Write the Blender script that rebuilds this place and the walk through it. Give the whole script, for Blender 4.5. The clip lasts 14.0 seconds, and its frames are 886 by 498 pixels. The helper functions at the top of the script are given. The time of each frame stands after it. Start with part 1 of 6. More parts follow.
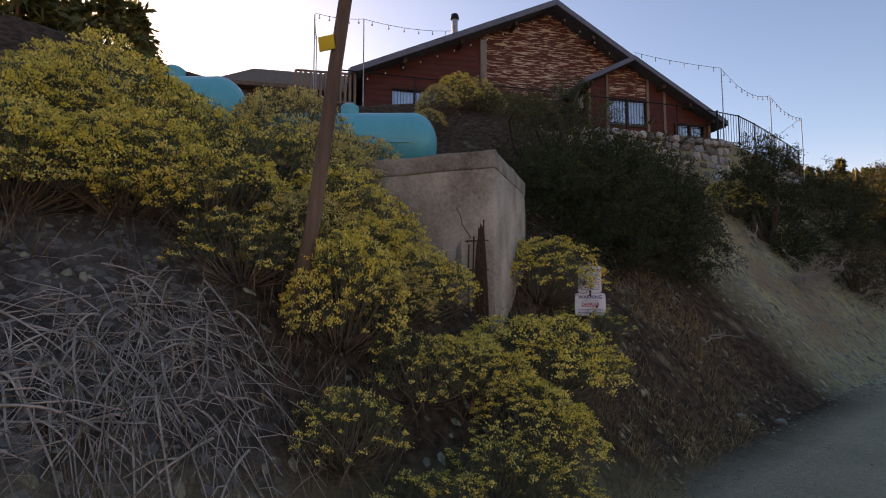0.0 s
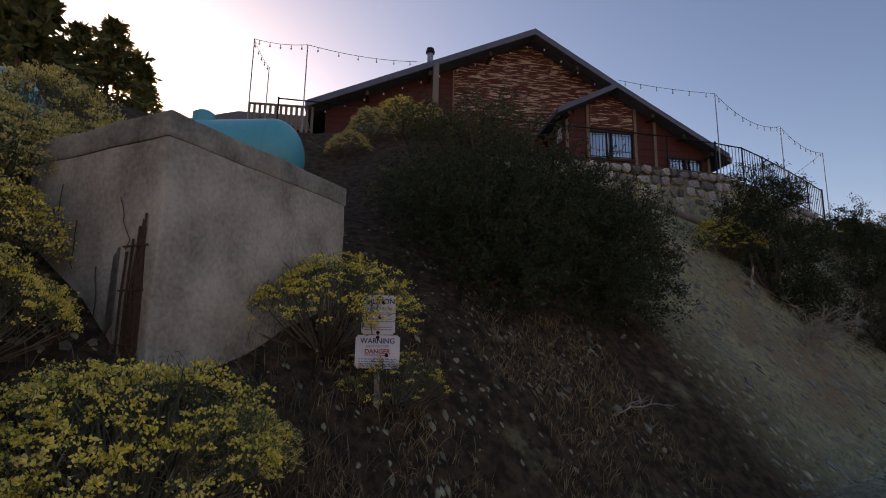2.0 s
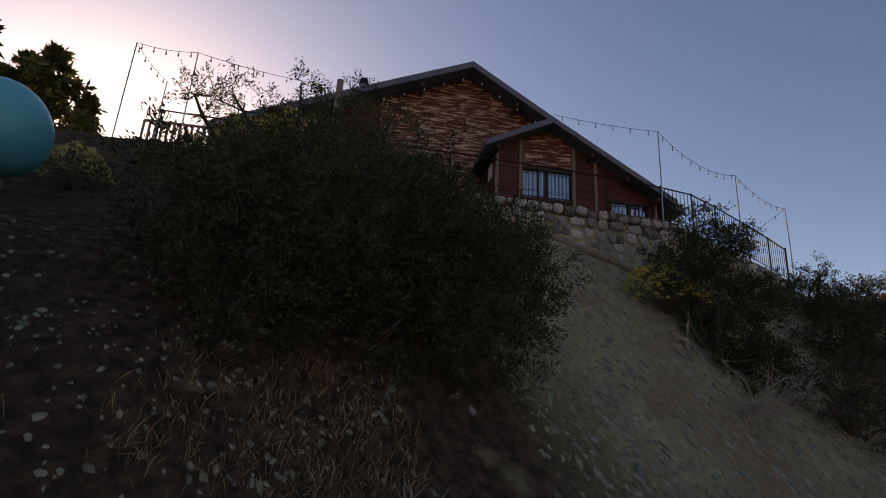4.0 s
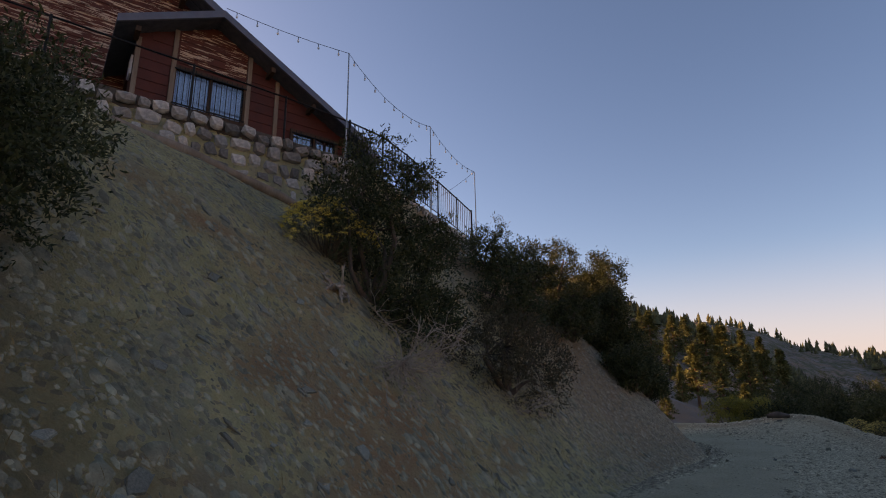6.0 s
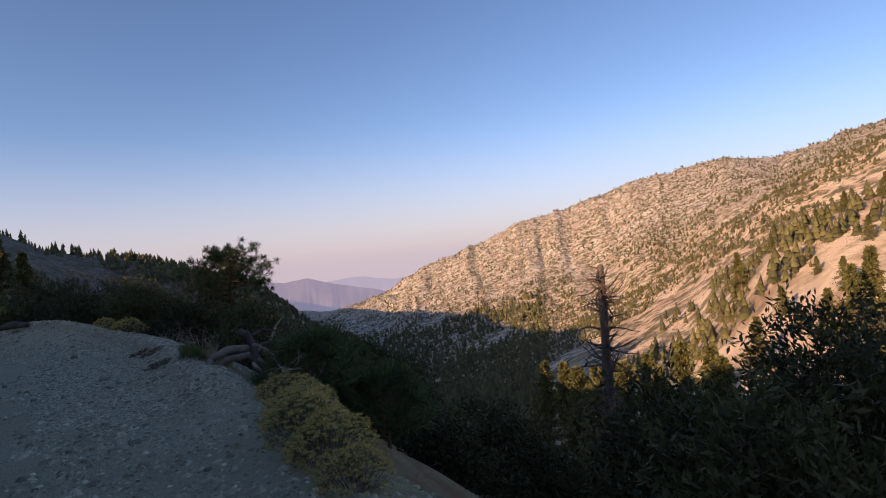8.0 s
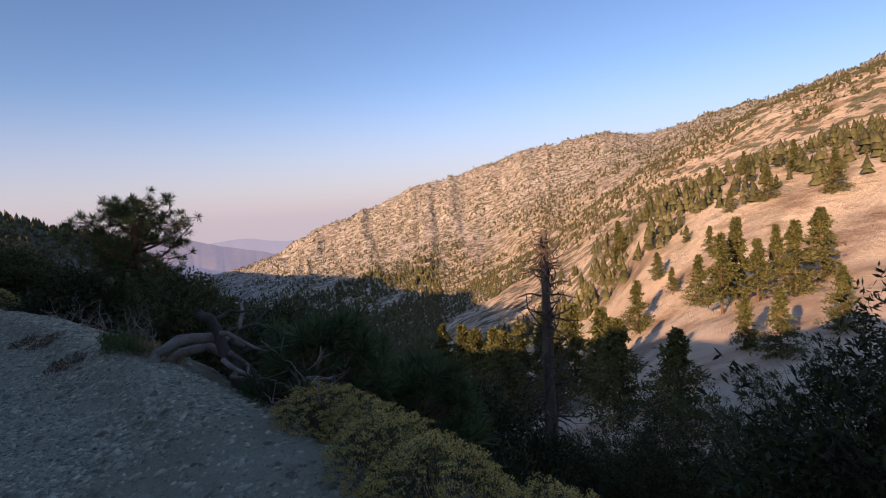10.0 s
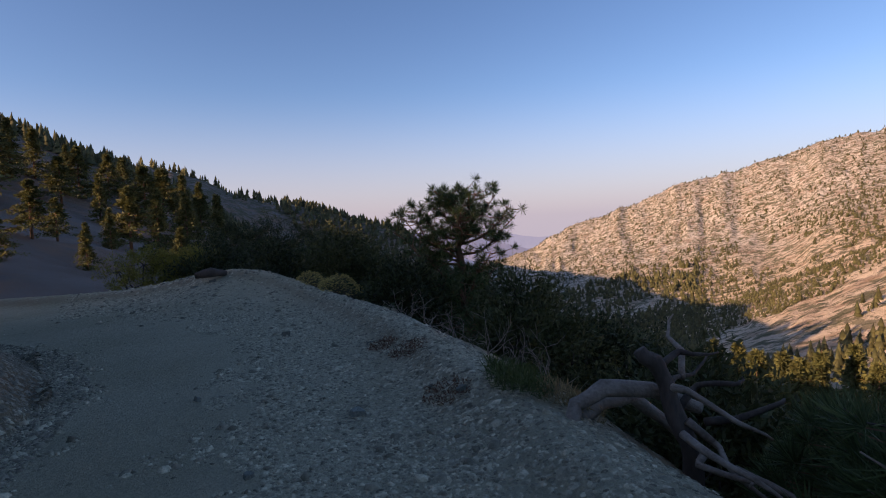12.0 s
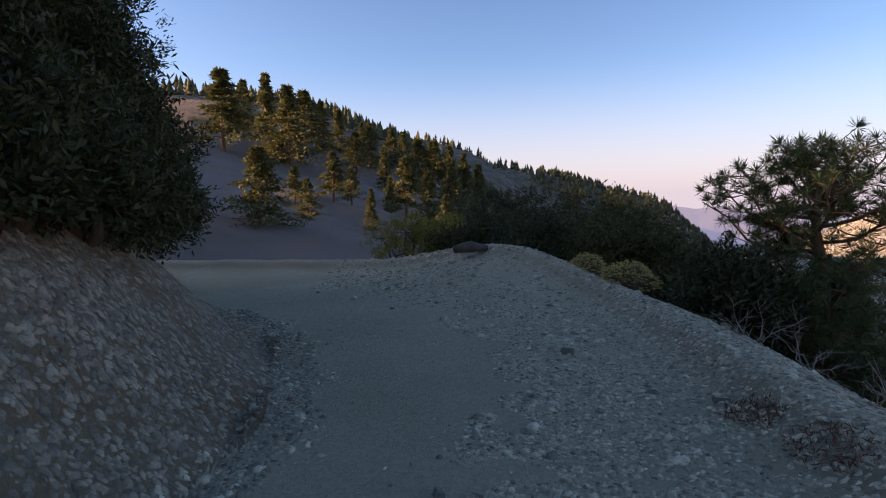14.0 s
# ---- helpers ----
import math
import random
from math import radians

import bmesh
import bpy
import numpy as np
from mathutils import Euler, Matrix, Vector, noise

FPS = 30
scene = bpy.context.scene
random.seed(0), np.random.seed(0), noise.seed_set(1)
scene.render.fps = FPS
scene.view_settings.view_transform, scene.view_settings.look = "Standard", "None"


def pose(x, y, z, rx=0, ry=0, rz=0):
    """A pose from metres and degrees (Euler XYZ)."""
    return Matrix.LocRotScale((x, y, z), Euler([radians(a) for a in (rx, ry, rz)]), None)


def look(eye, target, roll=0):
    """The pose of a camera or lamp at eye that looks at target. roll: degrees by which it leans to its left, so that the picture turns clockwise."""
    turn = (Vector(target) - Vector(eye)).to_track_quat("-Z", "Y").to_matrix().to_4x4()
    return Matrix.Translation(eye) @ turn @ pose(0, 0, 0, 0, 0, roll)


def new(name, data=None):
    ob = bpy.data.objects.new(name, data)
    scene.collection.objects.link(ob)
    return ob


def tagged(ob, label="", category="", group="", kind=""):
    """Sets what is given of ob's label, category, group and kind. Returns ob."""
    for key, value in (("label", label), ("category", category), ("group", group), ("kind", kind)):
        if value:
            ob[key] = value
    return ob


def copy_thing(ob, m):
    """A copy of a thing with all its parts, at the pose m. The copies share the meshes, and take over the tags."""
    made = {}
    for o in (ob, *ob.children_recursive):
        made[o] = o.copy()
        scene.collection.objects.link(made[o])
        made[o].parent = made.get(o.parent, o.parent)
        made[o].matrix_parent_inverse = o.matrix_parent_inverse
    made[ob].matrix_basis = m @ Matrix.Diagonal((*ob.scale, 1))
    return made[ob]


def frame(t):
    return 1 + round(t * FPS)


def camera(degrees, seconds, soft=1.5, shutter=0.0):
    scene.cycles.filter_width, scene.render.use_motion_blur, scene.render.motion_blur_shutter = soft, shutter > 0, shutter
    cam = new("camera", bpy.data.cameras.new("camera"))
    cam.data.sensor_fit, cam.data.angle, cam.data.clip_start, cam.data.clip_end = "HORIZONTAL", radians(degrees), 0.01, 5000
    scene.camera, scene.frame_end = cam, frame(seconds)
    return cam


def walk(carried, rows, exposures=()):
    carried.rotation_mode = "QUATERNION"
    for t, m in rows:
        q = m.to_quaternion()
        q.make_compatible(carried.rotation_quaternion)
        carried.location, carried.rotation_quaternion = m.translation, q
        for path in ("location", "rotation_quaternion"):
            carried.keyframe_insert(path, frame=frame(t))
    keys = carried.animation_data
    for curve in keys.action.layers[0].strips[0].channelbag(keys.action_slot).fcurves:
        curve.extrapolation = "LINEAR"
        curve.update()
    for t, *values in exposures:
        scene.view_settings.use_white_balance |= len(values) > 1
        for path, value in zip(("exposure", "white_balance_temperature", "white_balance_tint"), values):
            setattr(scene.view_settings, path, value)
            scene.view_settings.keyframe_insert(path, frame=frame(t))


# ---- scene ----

cam = camera(78.6, 14.0, soft=1.05)
PATH = [
    (0.0, pose(0.364, 0.071, 1.579, 94.34, 0.25, 50.46)),
    (0.5, pose(0.385, 0.751, 1.527, 95.20, 0.01, 50.94)),
    (1.0, pose(0.410, 1.464, 1.500, 96.39, -0.16, 51.52)),
    (1.5, pose(0.433, 2.212, 1.473, 97.58, -0.27, 52.60)),
    (2.0, pose(0.405, 2.940, 1.473, 100.17, -0.87, 54.86)),
    (4.5, pose(-0.176, 6.350, 1.482, 108.23, -2.65, 51.74)),
    (5.0, pose(-0.341, 7.010, 1.505, 108.98, -1.89, 47.11)),
    (5.5, pose(-0.498, 7.680, 1.492, 107.60, -0.72, 37.78)),
    (6.0, pose(-0.592, 8.395, 1.486, 104.67, 0.79, 25.73)),
    (6.5, pose(-0.598, 9.140, 1.475, 101.22, 2.50, 9.25)),
    (7.0, pose(-0.540, 9.856, 1.458, 97.56, 4.40, -8.89)),
    (7.5, pose(-0.437, 10.531, 1.448, 93.81, 5.52, -27.32)),
    (8.0, pose(-0.356, 11.195, 1.472, 90.38, 5.17, -43.57)),
    (10.5, pose(-0.043, 14.640, 1.505, 85.64, 3.84, -54.84)),
    (11.0, pose(-0.009, 15.360, 1.515, 85.88, 3.36, -47.01)),
    (11.5, pose(0.065, 16.069, 1.529, 86.29, 2.95, -38.18)),
    (12.0, pose(0.122, 16.775, 1.529, 86.84, 2.37, -28.35)),
    (12.5, pose(0.169, 17.464, 1.525, 86.66, 1.92, -18.90)),
    (13.0, pose(0.199, 18.120, 1.517, 86.54, 1.82, -11.08)),
    (13.5, pose(0.292, 18.762, 1.499, 86.30, 1.75, -6.52)),
    (14.0, pose(0.349, 19.394, 1.511, 84.54, 1.25, -2.05)),
]
EXPOSURES = [(0.0, 1.28, 10100, 30), (2.0, 0.78, 9800, 30), (4.5, 0.48, 9600, 31), (5.5, 0.75, 9800, 32), (6.5, 0.88, 8900, 32), (7.5, 0.64, 7600, 30), (10.5, 0.58, 7250, 29), (12.0, 0.52, 7050, 28), (14.0, 1.02, 7450, 28)]
walk(cam, PATH, EXPOSURES)

# ---- world and sun ----
SUN_AZ, SUN_EL = 88.0, 15.2      # degrees left of the road's direction, and above the horizon
world = bpy.data.worlds.new("world")
scene.world = world
world.use_nodes = True
wn = world.node_tree.nodes
sky = wn.new("ShaderNodeTexSky")
sky.sky_type = "NISHITA"
sky.sun_disc = False
sky.sun_elevation = radians(SUN_EL)
sky.sun_rotation = radians(-SUN_AZ)
sky.altitude = 2000
sky.air_density, sky.dust_density, sky.ozone_density = 1.0, 4.0, 2.2
hazy = wn.new("ShaderNodeHueSaturation")
hazy.inputs["Saturation"].default_value = 1.15
world.node_tree.links.new(sky.outputs[0], hazy.inputs["Color"])
# thin lavender haze all round the horizon
way_up, up_only, low, haze = wn.new("ShaderNodeTexCoord"), wn.new("ShaderNodeSeparateXYZ"), wn.new("ShaderNodeMapRange"), wn.new("ShaderNodeMix")
low.interpolation_type = "SMOOTHSTEP"
low.inputs[1].default_value, low.inputs[2].default_value, low.inputs[3].default_value, low.inputs[4].default_value = -0.03, 0.24, 0.85, 0.0
haze.data_type = "RGBA"
haze.inputs[7].default_value = (2.75, 2.72, 3.25, 1)
world.node_tree.links.new(way_up.outputs["Generated"], up_only.inputs[0])
world.node_tree.links.new(up_only.outputs[2], low.inputs[0])
world.node_tree.links.new(low.outputs[0], haze.inputs[0])
world.node_tree.links.new(hazy.outputs[0], haze.inputs[6])
world.node_tree.links.new(haze.outputs[2], wn["Background"].inputs[0])
wn["Background"].inputs[1].default_value = 0.13
sun = new("sun", bpy.data.lights.new("sun", "SUN"))
sun.data.energy, sun.data.angle, sun.data.color = 5.4, radians(0.5), (1.0, 0.70, 0.42)
sun_way = Vector((-math.sin(radians(SUN_AZ)) * math.cos(radians(SUN_EL)), math.cos(radians(SUN_AZ)) * math.cos(radians(SUN_EL)), math.sin(radians(SUN_EL))))
sun.matrix_basis = look(sun_way * 50, (0, 0, 0))

# ---- materials ----
def mat(name, c1, c2, scale=6.0, rough=0.8, bump=0.3, fine=60.0, metal=0.0, island=0.0, objects=0.0, spec=0.3, stretch=(1, 1, 1), coords="Object", sheen=0.0, trans=0.0):
    """A two-scale procedural surface: a broad mix of two colours, a fine grain on top, and relief from both."""
    m = bpy.data.materials.new(name)
    m.use_nodes = True
    nt = m.node_tree
    N, L = nt.nodes, nt.links
    p = N["Principled BSDF"]
    p.inputs["Roughness"].default_value = rough
    p.inputs["Metallic"].default_value = metal
    p.inputs["Specular IOR Level"].default_value = spec
    tc, mp = N.new("ShaderNodeTexCoord"), N.new("ShaderNodeMapping")
    mp.inputs["Scale"].default_value = stretch
    L.new(tc.outputs[coords], mp.inputs[0])
    n1, n2 = N.new("ShaderNodeTexNoise"), N.new("ShaderNodeTexNoise")
    n1.inputs["Scale"].default_value, n1.inputs["Detail"].default_value = scale, 6
    n2.inputs["Scale"].default_value, n2.inputs["Detail"].default_value = fine, 4
    L.new(mp.outputs[0], n1.inputs["Vector"])
    L.new(mp.outputs[0], n2.inputs["Vector"])
    add = N.new("ShaderNodeMath")
    add.operation = "MULTIPLY_ADD"
    L.new(n2.outputs[0], add.inputs[0])
    add.inputs[1].default_value = 0.45
    L.new(n1.outputs[0], add.inputs[2])
    rng = N.new("ShaderNodeMapRange")
    rng.inputs[1].default_value, rng.inputs[2].default_value = 0.5, 0.95
    L.new(add.outputs[0], rng.inputs[0])
    mix = N.new("ShaderNodeMix")
    mix.data_type = "RGBA"
    mix.inputs[6].default_value, mix.inputs[7].default_value = (*c1, 1), (*c2, 1)
    L.new(rng.outputs[0], mix.inputs[0])
    out = mix.outputs[2]
    for amount, node, socket in ((island, "ShaderNodeNewGeometry", "Random Per Island"), (objects, "ShaderNodeObjectInfo", "Random")):
        if amount:
            g, r2, hs = N.new(node), N.new("ShaderNodeMapRange"), N.new("ShaderNodeHueSaturation")
            r2.inputs[3].default_value, r2.inputs[4].default_value = 1 - amount, 1 + amount
            L.new(g.outputs[socket], r2.inputs[0])
            L.new(r2.outputs[0], hs.inputs["Value"])
            L.new(out, hs.inputs["Color"])
            out = hs.outputs[0]
    L.new(out, p.inputs["Base Color"])
    if bump:
        b = N.new("ShaderNodeBump")
        b.inputs["Strength"].default_value, b.inputs["Distance"].default_value = bump, 0.02
        L.new(add.outputs[0], b.inputs["Height"])
        L.new(b.outputs[0], p.inputs["Normal"])
    if trans:
        t, ms = N.new("ShaderNodeBsdfTranslucent"), N.new("ShaderNodeMixShader")
        L.new(out, t.inputs[0])
        ms.inputs[0].default_value = trans
        L.new(p.outputs[0], ms.inputs[1])
        L.new(t.outputs[0], ms.inputs[2])
        L.new(ms.outputs[0], N["Material Output"].inputs[0])
    return m


def ground_material():
    m = bpy.data.materials.new("ground")
    m.use_nodes = True
    nt = m.node_tree
    N, L = nt.nodes, nt.links
    p = N["Principled BSDF"]
    p.inputs["Roughness"].default_value, p.inputs["Specular IOR Level"].default_value = 0.95, 0.15
    geo = N.new("ShaderNodeNewGeometry")
    sep = N.new("ShaderNodeSeparateXYZ")
    L.new(geo.outputs["Position"], sep.inputs[0])

    def noise_at(scale, detail=6, rough=0.6, stretch=None):
        n = N.new("ShaderNodeTexNoise")
        n.inputs["Scale"].default_value, n.inputs["Detail"].default_value, n.inputs["Roughness"].default_value = scale, detail, rough
        src = geo.outputs["Position"]
        if stretch:
            mp = N.new("ShaderNodeMapping")
            mp.inputs["Scale"].default_value = stretch
            L.new(src, mp.inputs[0])
            src = mp.outputs[0]
        L.new(src, n.inputs["Vector"])
        return n.outputs[0]

    def ramp(v, lo, hi):
        r = N.new("ShaderNodeMapRange")
        r.inputs[1].default_value, r.inputs[2].default_value = lo, hi
        L.new(v, r.inputs[0])
        return r.outputs[0]

    def blend(f, a, b):
        x = N.new("ShaderNodeMix")
        x.data_type = "RGBA"
        for s, v in ((x.inputs[0], f), (x.inputs[6], a), (x.inputs[7], b)):
            if isinstance(v, tuple):
                s.default_value = (*v, 1)
            elif isinstance(v, float):
                s.default_value = v
            else:
                L.new(v, s)
        return x.outputs[2]

    def times(a, b):
        x = N.new("ShaderNodeMath")
        x.operation = "MULTIPLY"
        for s, v in ((x.inputs[0], a), (x.inputs[1], b)):
            if isinstance(v, float):
                s.default_value = v
            else:
                L.new(v, s)
        return x.outputs[0]

    vor = N.new("ShaderNodeTexVoronoi")
    vor.inputs["Scale"].default_value = 22
    L.new(geo.outputs["Position"], vor.inputs["Vector"])
    vor2 = N.new("ShaderNodeTexVoronoi")
    vor2.inputs["Scale"].default_value = 42
    L.new(geo.outputs["Position"], vor2.inputs["Vector"])
    grit = noise_at(140, 4)
    bw = N.new("ShaderNodeRGBToBW")
    L.new(vor.outputs["Color"], bw.inputs[0])
    road = blend(ramp(noise_at(0.7), 0.35, 0.65), (0.46, 0.405, 0.255), (0.56, 0.50, 0.335))
    bw2 = N.new("ShaderNodeRGBToBW")
    L.new(vor2.outputs["Color"], bw2.inputs[0])
    road = blend(times(ramp(bw2.outputs[0], 0.25, 0.8), 0.3), road, (0.16, 0.15, 0.125))
    road = blend(times(ramp(grit, 0.45, 0.75), 0.6), road, (0.60, 0.54, 0.39))
    shale = blend(ramp(noise_at(2.2, 8, 0.7), 0.35, 0.65), (0.36, 0.315, 0.155), (0.50, 0.44, 0.235))
    shale = blend(times(ramp(bw.outputs[0], 0.72, 0.8), 0.6), shale, (0.13, 0.135, 0.12))
    shale = blend(times(ramp(noise_at(0.9, 6, 0.65, (1, 1.8, 1)), 0.5, 0.62), 0.75), shale, (0.31, 0.30, 0.205))
    shale = blend(ramp(noise_at(0.33, 5, 0.6, (1, 0.6, 1)), 0.55, 0.66), shale, (0.34, 0.21, 0.115))
    slope = N.new("ShaderNodeSeparateXYZ")
    L.new(geo.outputs["True Normal"], slope.inputs[0])
    # brown broken stone on the slope at the bend
    brown = blend(ramp(noise_at(0.8, 7, 0.7), 0.42, 0.6), (0.27, 0.215, 0.145), (0.25, 0.155, 0.095))
    shale = blend(times(ramp(sep.outputs[1], 16.5, 20.0), 0.85), shale, brown)
    near = blend(ramp(slope.outputs[2], 0.97, 0.88), road, shale)
    # duff and dry litter under the brush at the start of the walk
    duff = blend(ramp(noise_at(9), 0.4, 0.65), (0.052, 0.033, 0.021), (0.145, 0.092, 0.056))
    bare = blend(ramp(noise_at(6, 7, 0.7), 0.38, 0.62), (0.085, 0.066, 0.052), (0.19, 0.162, 0.138))
    bare = blend(times(ramp(bw.outputs[0], 0.66, 0.8), 0.7), bare, (0.34, 0.33, 0.31))
    duff = blend(times(ramp(sep.outputs[1], 1.35, 0.75), ramp(sep.outputs[0], -3.9, -3.3)), duff, bare)
    near = blend(times(times(ramp(sep.outputs[1], 11.0, 9.0), ramp(sep.outputs[0], -1.5, -2.1)), ramp(noise_at(1.3), 0.18, 0.38)), near, duff)
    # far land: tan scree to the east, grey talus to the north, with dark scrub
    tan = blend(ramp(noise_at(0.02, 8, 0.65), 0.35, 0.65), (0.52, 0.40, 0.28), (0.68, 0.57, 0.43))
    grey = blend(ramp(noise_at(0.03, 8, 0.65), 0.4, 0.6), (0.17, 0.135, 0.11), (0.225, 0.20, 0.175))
    length = N.new("ShaderNodeVectorMath")
    length.operation = "LENGTH"
    L.new(geo.outputs["Position"], length.inputs[0])
    length_of = length.outputs["Value"]
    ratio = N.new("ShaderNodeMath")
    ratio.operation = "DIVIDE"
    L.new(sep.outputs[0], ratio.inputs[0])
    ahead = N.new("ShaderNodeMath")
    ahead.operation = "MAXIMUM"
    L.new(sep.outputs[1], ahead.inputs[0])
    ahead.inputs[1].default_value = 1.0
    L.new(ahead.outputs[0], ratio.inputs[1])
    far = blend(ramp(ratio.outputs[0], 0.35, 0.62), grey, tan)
    far = blend(times(ramp(length_of, 1100.0, 1900.0), ramp(ratio.outputs[0], 0.3, 0.5)), far, blend(ramp(noise_at(0.012, 8, 0.7), 0.4, 0.6), (0.46, 0.40, 0.33), (0.64, 0.58, 0.50)))
    scrub = ramp(length_of, 120.0, 380.0)
    far = blend(times(ramp(noise_at(0.035, 7, 0.65, (1, 1, 0.4)), 0.5, 0.6), 0.7), far, (0.27, 0.17, 0.11))
    far = blend(times(times(ramp(noise_at(0.05, 9, 0.72), 0.495, 0.55), 0.85), scrub), far, (0.10, 0.105, 0.055))
    far = blend(times(times(ramp(noise_at(0.13, 6, 0.6), 0.54, 0.58), 0.85), scrub), far, (0.085, 0.09, 0.045))
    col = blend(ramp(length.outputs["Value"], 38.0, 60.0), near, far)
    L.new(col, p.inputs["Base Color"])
    h = N.new("ShaderNodeMath")
    h.operation = "MULTIPLY_ADD"
    L.new(vor2.outputs["Distance"], h.inputs[0])
    h.inputs[1].default_value = 0.5
    L.new(grit, h.inputs[2])
    b = N.new("ShaderNodeBump")
    b.inputs["Strength"].default_value, b.inputs["Distance"].default_value = 1.0, 0.03
    L.new(h.outputs[0], b.inputs["Height"])
    b2 = N.new("ShaderNodeBump")
    b2.inputs["Strength"].default_value, b2.inputs["Distance"].default_value = 0.8, 9.0
    L.new(times(noise_at(0.035, 10, 0.7), ramp(length.outputs["Value"], 60.0, 300.0)), b2.inputs["Height"])
    L.new(b.outputs[0], b2.inputs["Normal"])
    L.new(b2.outputs[0], p.inputs["Normal"])
    return m


def peeled_material():
    m = mat("peeled_paint", (0.13, 0.035, 0.02), (0.09, 0.028, 0.018), 5, 0.75, 0.3)
    N, L = m.node_tree.nodes, m.node_tree.links
    p = N["Principled BSDF"]
    old = p.inputs["Base Color"].links[0].from_socket
    geo, mp, n = N.new("ShaderNodeNewGeometry"), N.new("ShaderNodeMapping"), N.new("ShaderNodeTexNoise")
    mp.inputs["Scale"].default_value = (1.5, 1.5, 19.0)
    L.new(geo.outputs["Position"], mp.inputs[0])
    L.new(mp.outputs[0], n.inputs["Vector"])
    n.inputs["Scale"].default_value, n.inputs["Detail"].default_value, n.inputs["Roughness"].default_value = 1.5, 7, 0.62
    r = N.new("ShaderNodeMapRange")
    r.inputs[1].default_value, r.inputs[2].default_value = 0.535, 0.555
    L.new(n.outputs[0], r.inputs[0])
    x = N.new("ShaderNodeMix")
    x.data_type = "RGBA"
    L.new(r.outputs[0], x.inputs[0])
    L.new(old, x.inputs[6])
    x.inputs[7].default_value = (0.52, 0.38, 0.265, 1)
    L.new(x.outputs[2], p.inputs["Base Color"])
    return m


def glass_material():
    m = bpy.data.materials.new("window_glass")
    m.use_nodes = True
    p = m.node_tree.nodes["Principled BSDF"]
    p.inputs["Transmission Weight"].default_value = 1.0
    p.inputs["Roughness"].default_value = 0.03
    p.inputs["IOR"].default_value = 2.3
    return m


ground_mat = ground_material()
red_paint = mat("red_brown_paint", (0.115, 0.03, 0.02), (0.075, 0.022, 0.016), 3, 0.7, 0.25, 40)
peeled = peeled_material()
roof_mat = mat("roof_shingle", (0.11, 0.12, 0.14), (0.07, 0.075, 0.085), 8, 0.9, 0.5, 50)
fascia_mat = mat("slate_blue_trim", (0.13, 0.15, 0.19), (0.10, 0.115, 0.15), 5, 0.6, 0.15)
dark_wood = mat("dark_wood", (0.05, 0.028, 0.018), (0.09, 0.05, 0.03), 9, 0.8, 0.3, stretch=(1, 1, 0.2))
grey_wood = mat("weathered_wood", (0.16, 0.12, 0.085), (0.28, 0.22, 0.165), 7, 0.85, 0.6, 45, stretch=(1, 1, 0.12))
pole_wood = mat("brown_pole_wood", (0.085, 0.05, 0.034), (0.19, 0.125, 0.085), 7, 0.85, 0.6, 45, stretch=(1, 1, 0.12))
iron = mat("black_iron", (0.012, 0.012, 0.013), (0.03, 0.028, 0.026), 30, 0.5, 0.1, metal=0.6)
steel = mat("galvanised_steel", (0.35, 0.35, 0.35), (0.22, 0.21, 0.20), 20, 0.45, 0.1, metal=0.8)
# curtain colour carries the blue sky reflection of the panes
curtain_sky_mat = mat("curtain_sky_reflection", (0.42, 0.64, 0.97), (0.36, 0.57, 0.93), 3, 0.8, 0.2, stretch=(20, 20, 0.3))
glass_mat = glass_material()
concrete = mat("weathered_concrete", (0.20, 0.168, 0.128), (0.52, 0.46, 0.37), 2.3, 0.9, 0.8, 34)
concrete_dark = mat("stained_concrete", (0.13, 0.11, 0.085), (0.37, 0.33, 0.27), 3.4, 0.9, 0.8, 34)
rust = mat("rusty_steel", (0.045, 0.028, 0.018), (0.10, 0.055, 0.03), 30, 0.8, 0.4)
tank_paint = mat("turquoise_paint", (0.02, 0.36, 0.42), (0.03, 0.43, 0.48), 2.5, 0.42, 0.05, 30, spec=0.5)
white_panel = mat("white_sign_face", (0.72, 0.72, 0.74), (0.62, 0.62, 0.64), 6, 0.5, 0.05)
ink_blue = mat("blue_ink", (0.03, 0.04, 0.16), (0.05, 0.06, 0.20), 20, 0.6, 0)
ink_red = mat("red_ink", (0.45, 0.03, 0.03), (0.36, 0.05, 0.05), 20, 0.6, 0)
ink_grey = mat("grey_ink", (0.16, 0.17, 0.24), (0.24, 0.25, 0.32), 20, 0.6, 0)
yellow_plastic = mat("yellow_plastic", (0.75, 0.48, 0.02), (0.65, 0.40, 0.02), 8, 0.5, 0.05)
bulb_mat = mat("clear_bulb", (0.75, 0.75, 0.72), (0.65, 0.65, 0.62), 8, 0.15, 0, spec=0.6)
stone_mat = mat("wall_stone", (0.20, 0.195, 0.18), (0.44, 0.41, 0.36), 4, 0.9, 0.7, 40, objects=0.65)
mortar = mat("mortar", (0.06, 0.05, 0.04), (0.11, 0.095, 0.08), 12, 0.95, 0.6, 60)
rock_mat = mat("shale", (0.115, 0.108, 0.072), (0.29, 0.268, 0.175), 9, 0.9, 0.6, 60, island=0.4)
slab_mat = mat("shale_slab", (0.13, 0.14, 0.115), (0.26, 0.265, 0.21), 9, 0.85, 0.6, 60, objects=0.35)
gravel_mat = mat("gravel", (0.20, 0.178, 0.118), (0.53, 0.465, 0.315), 20, 0.95, 0.4, 90, island=0.55)
talus_mat = mat("talus", (0.135, 0.113, 0.08), (0.34, 0.288, 0.20), 12, 0.95, 0.4, 80, island=0.38)
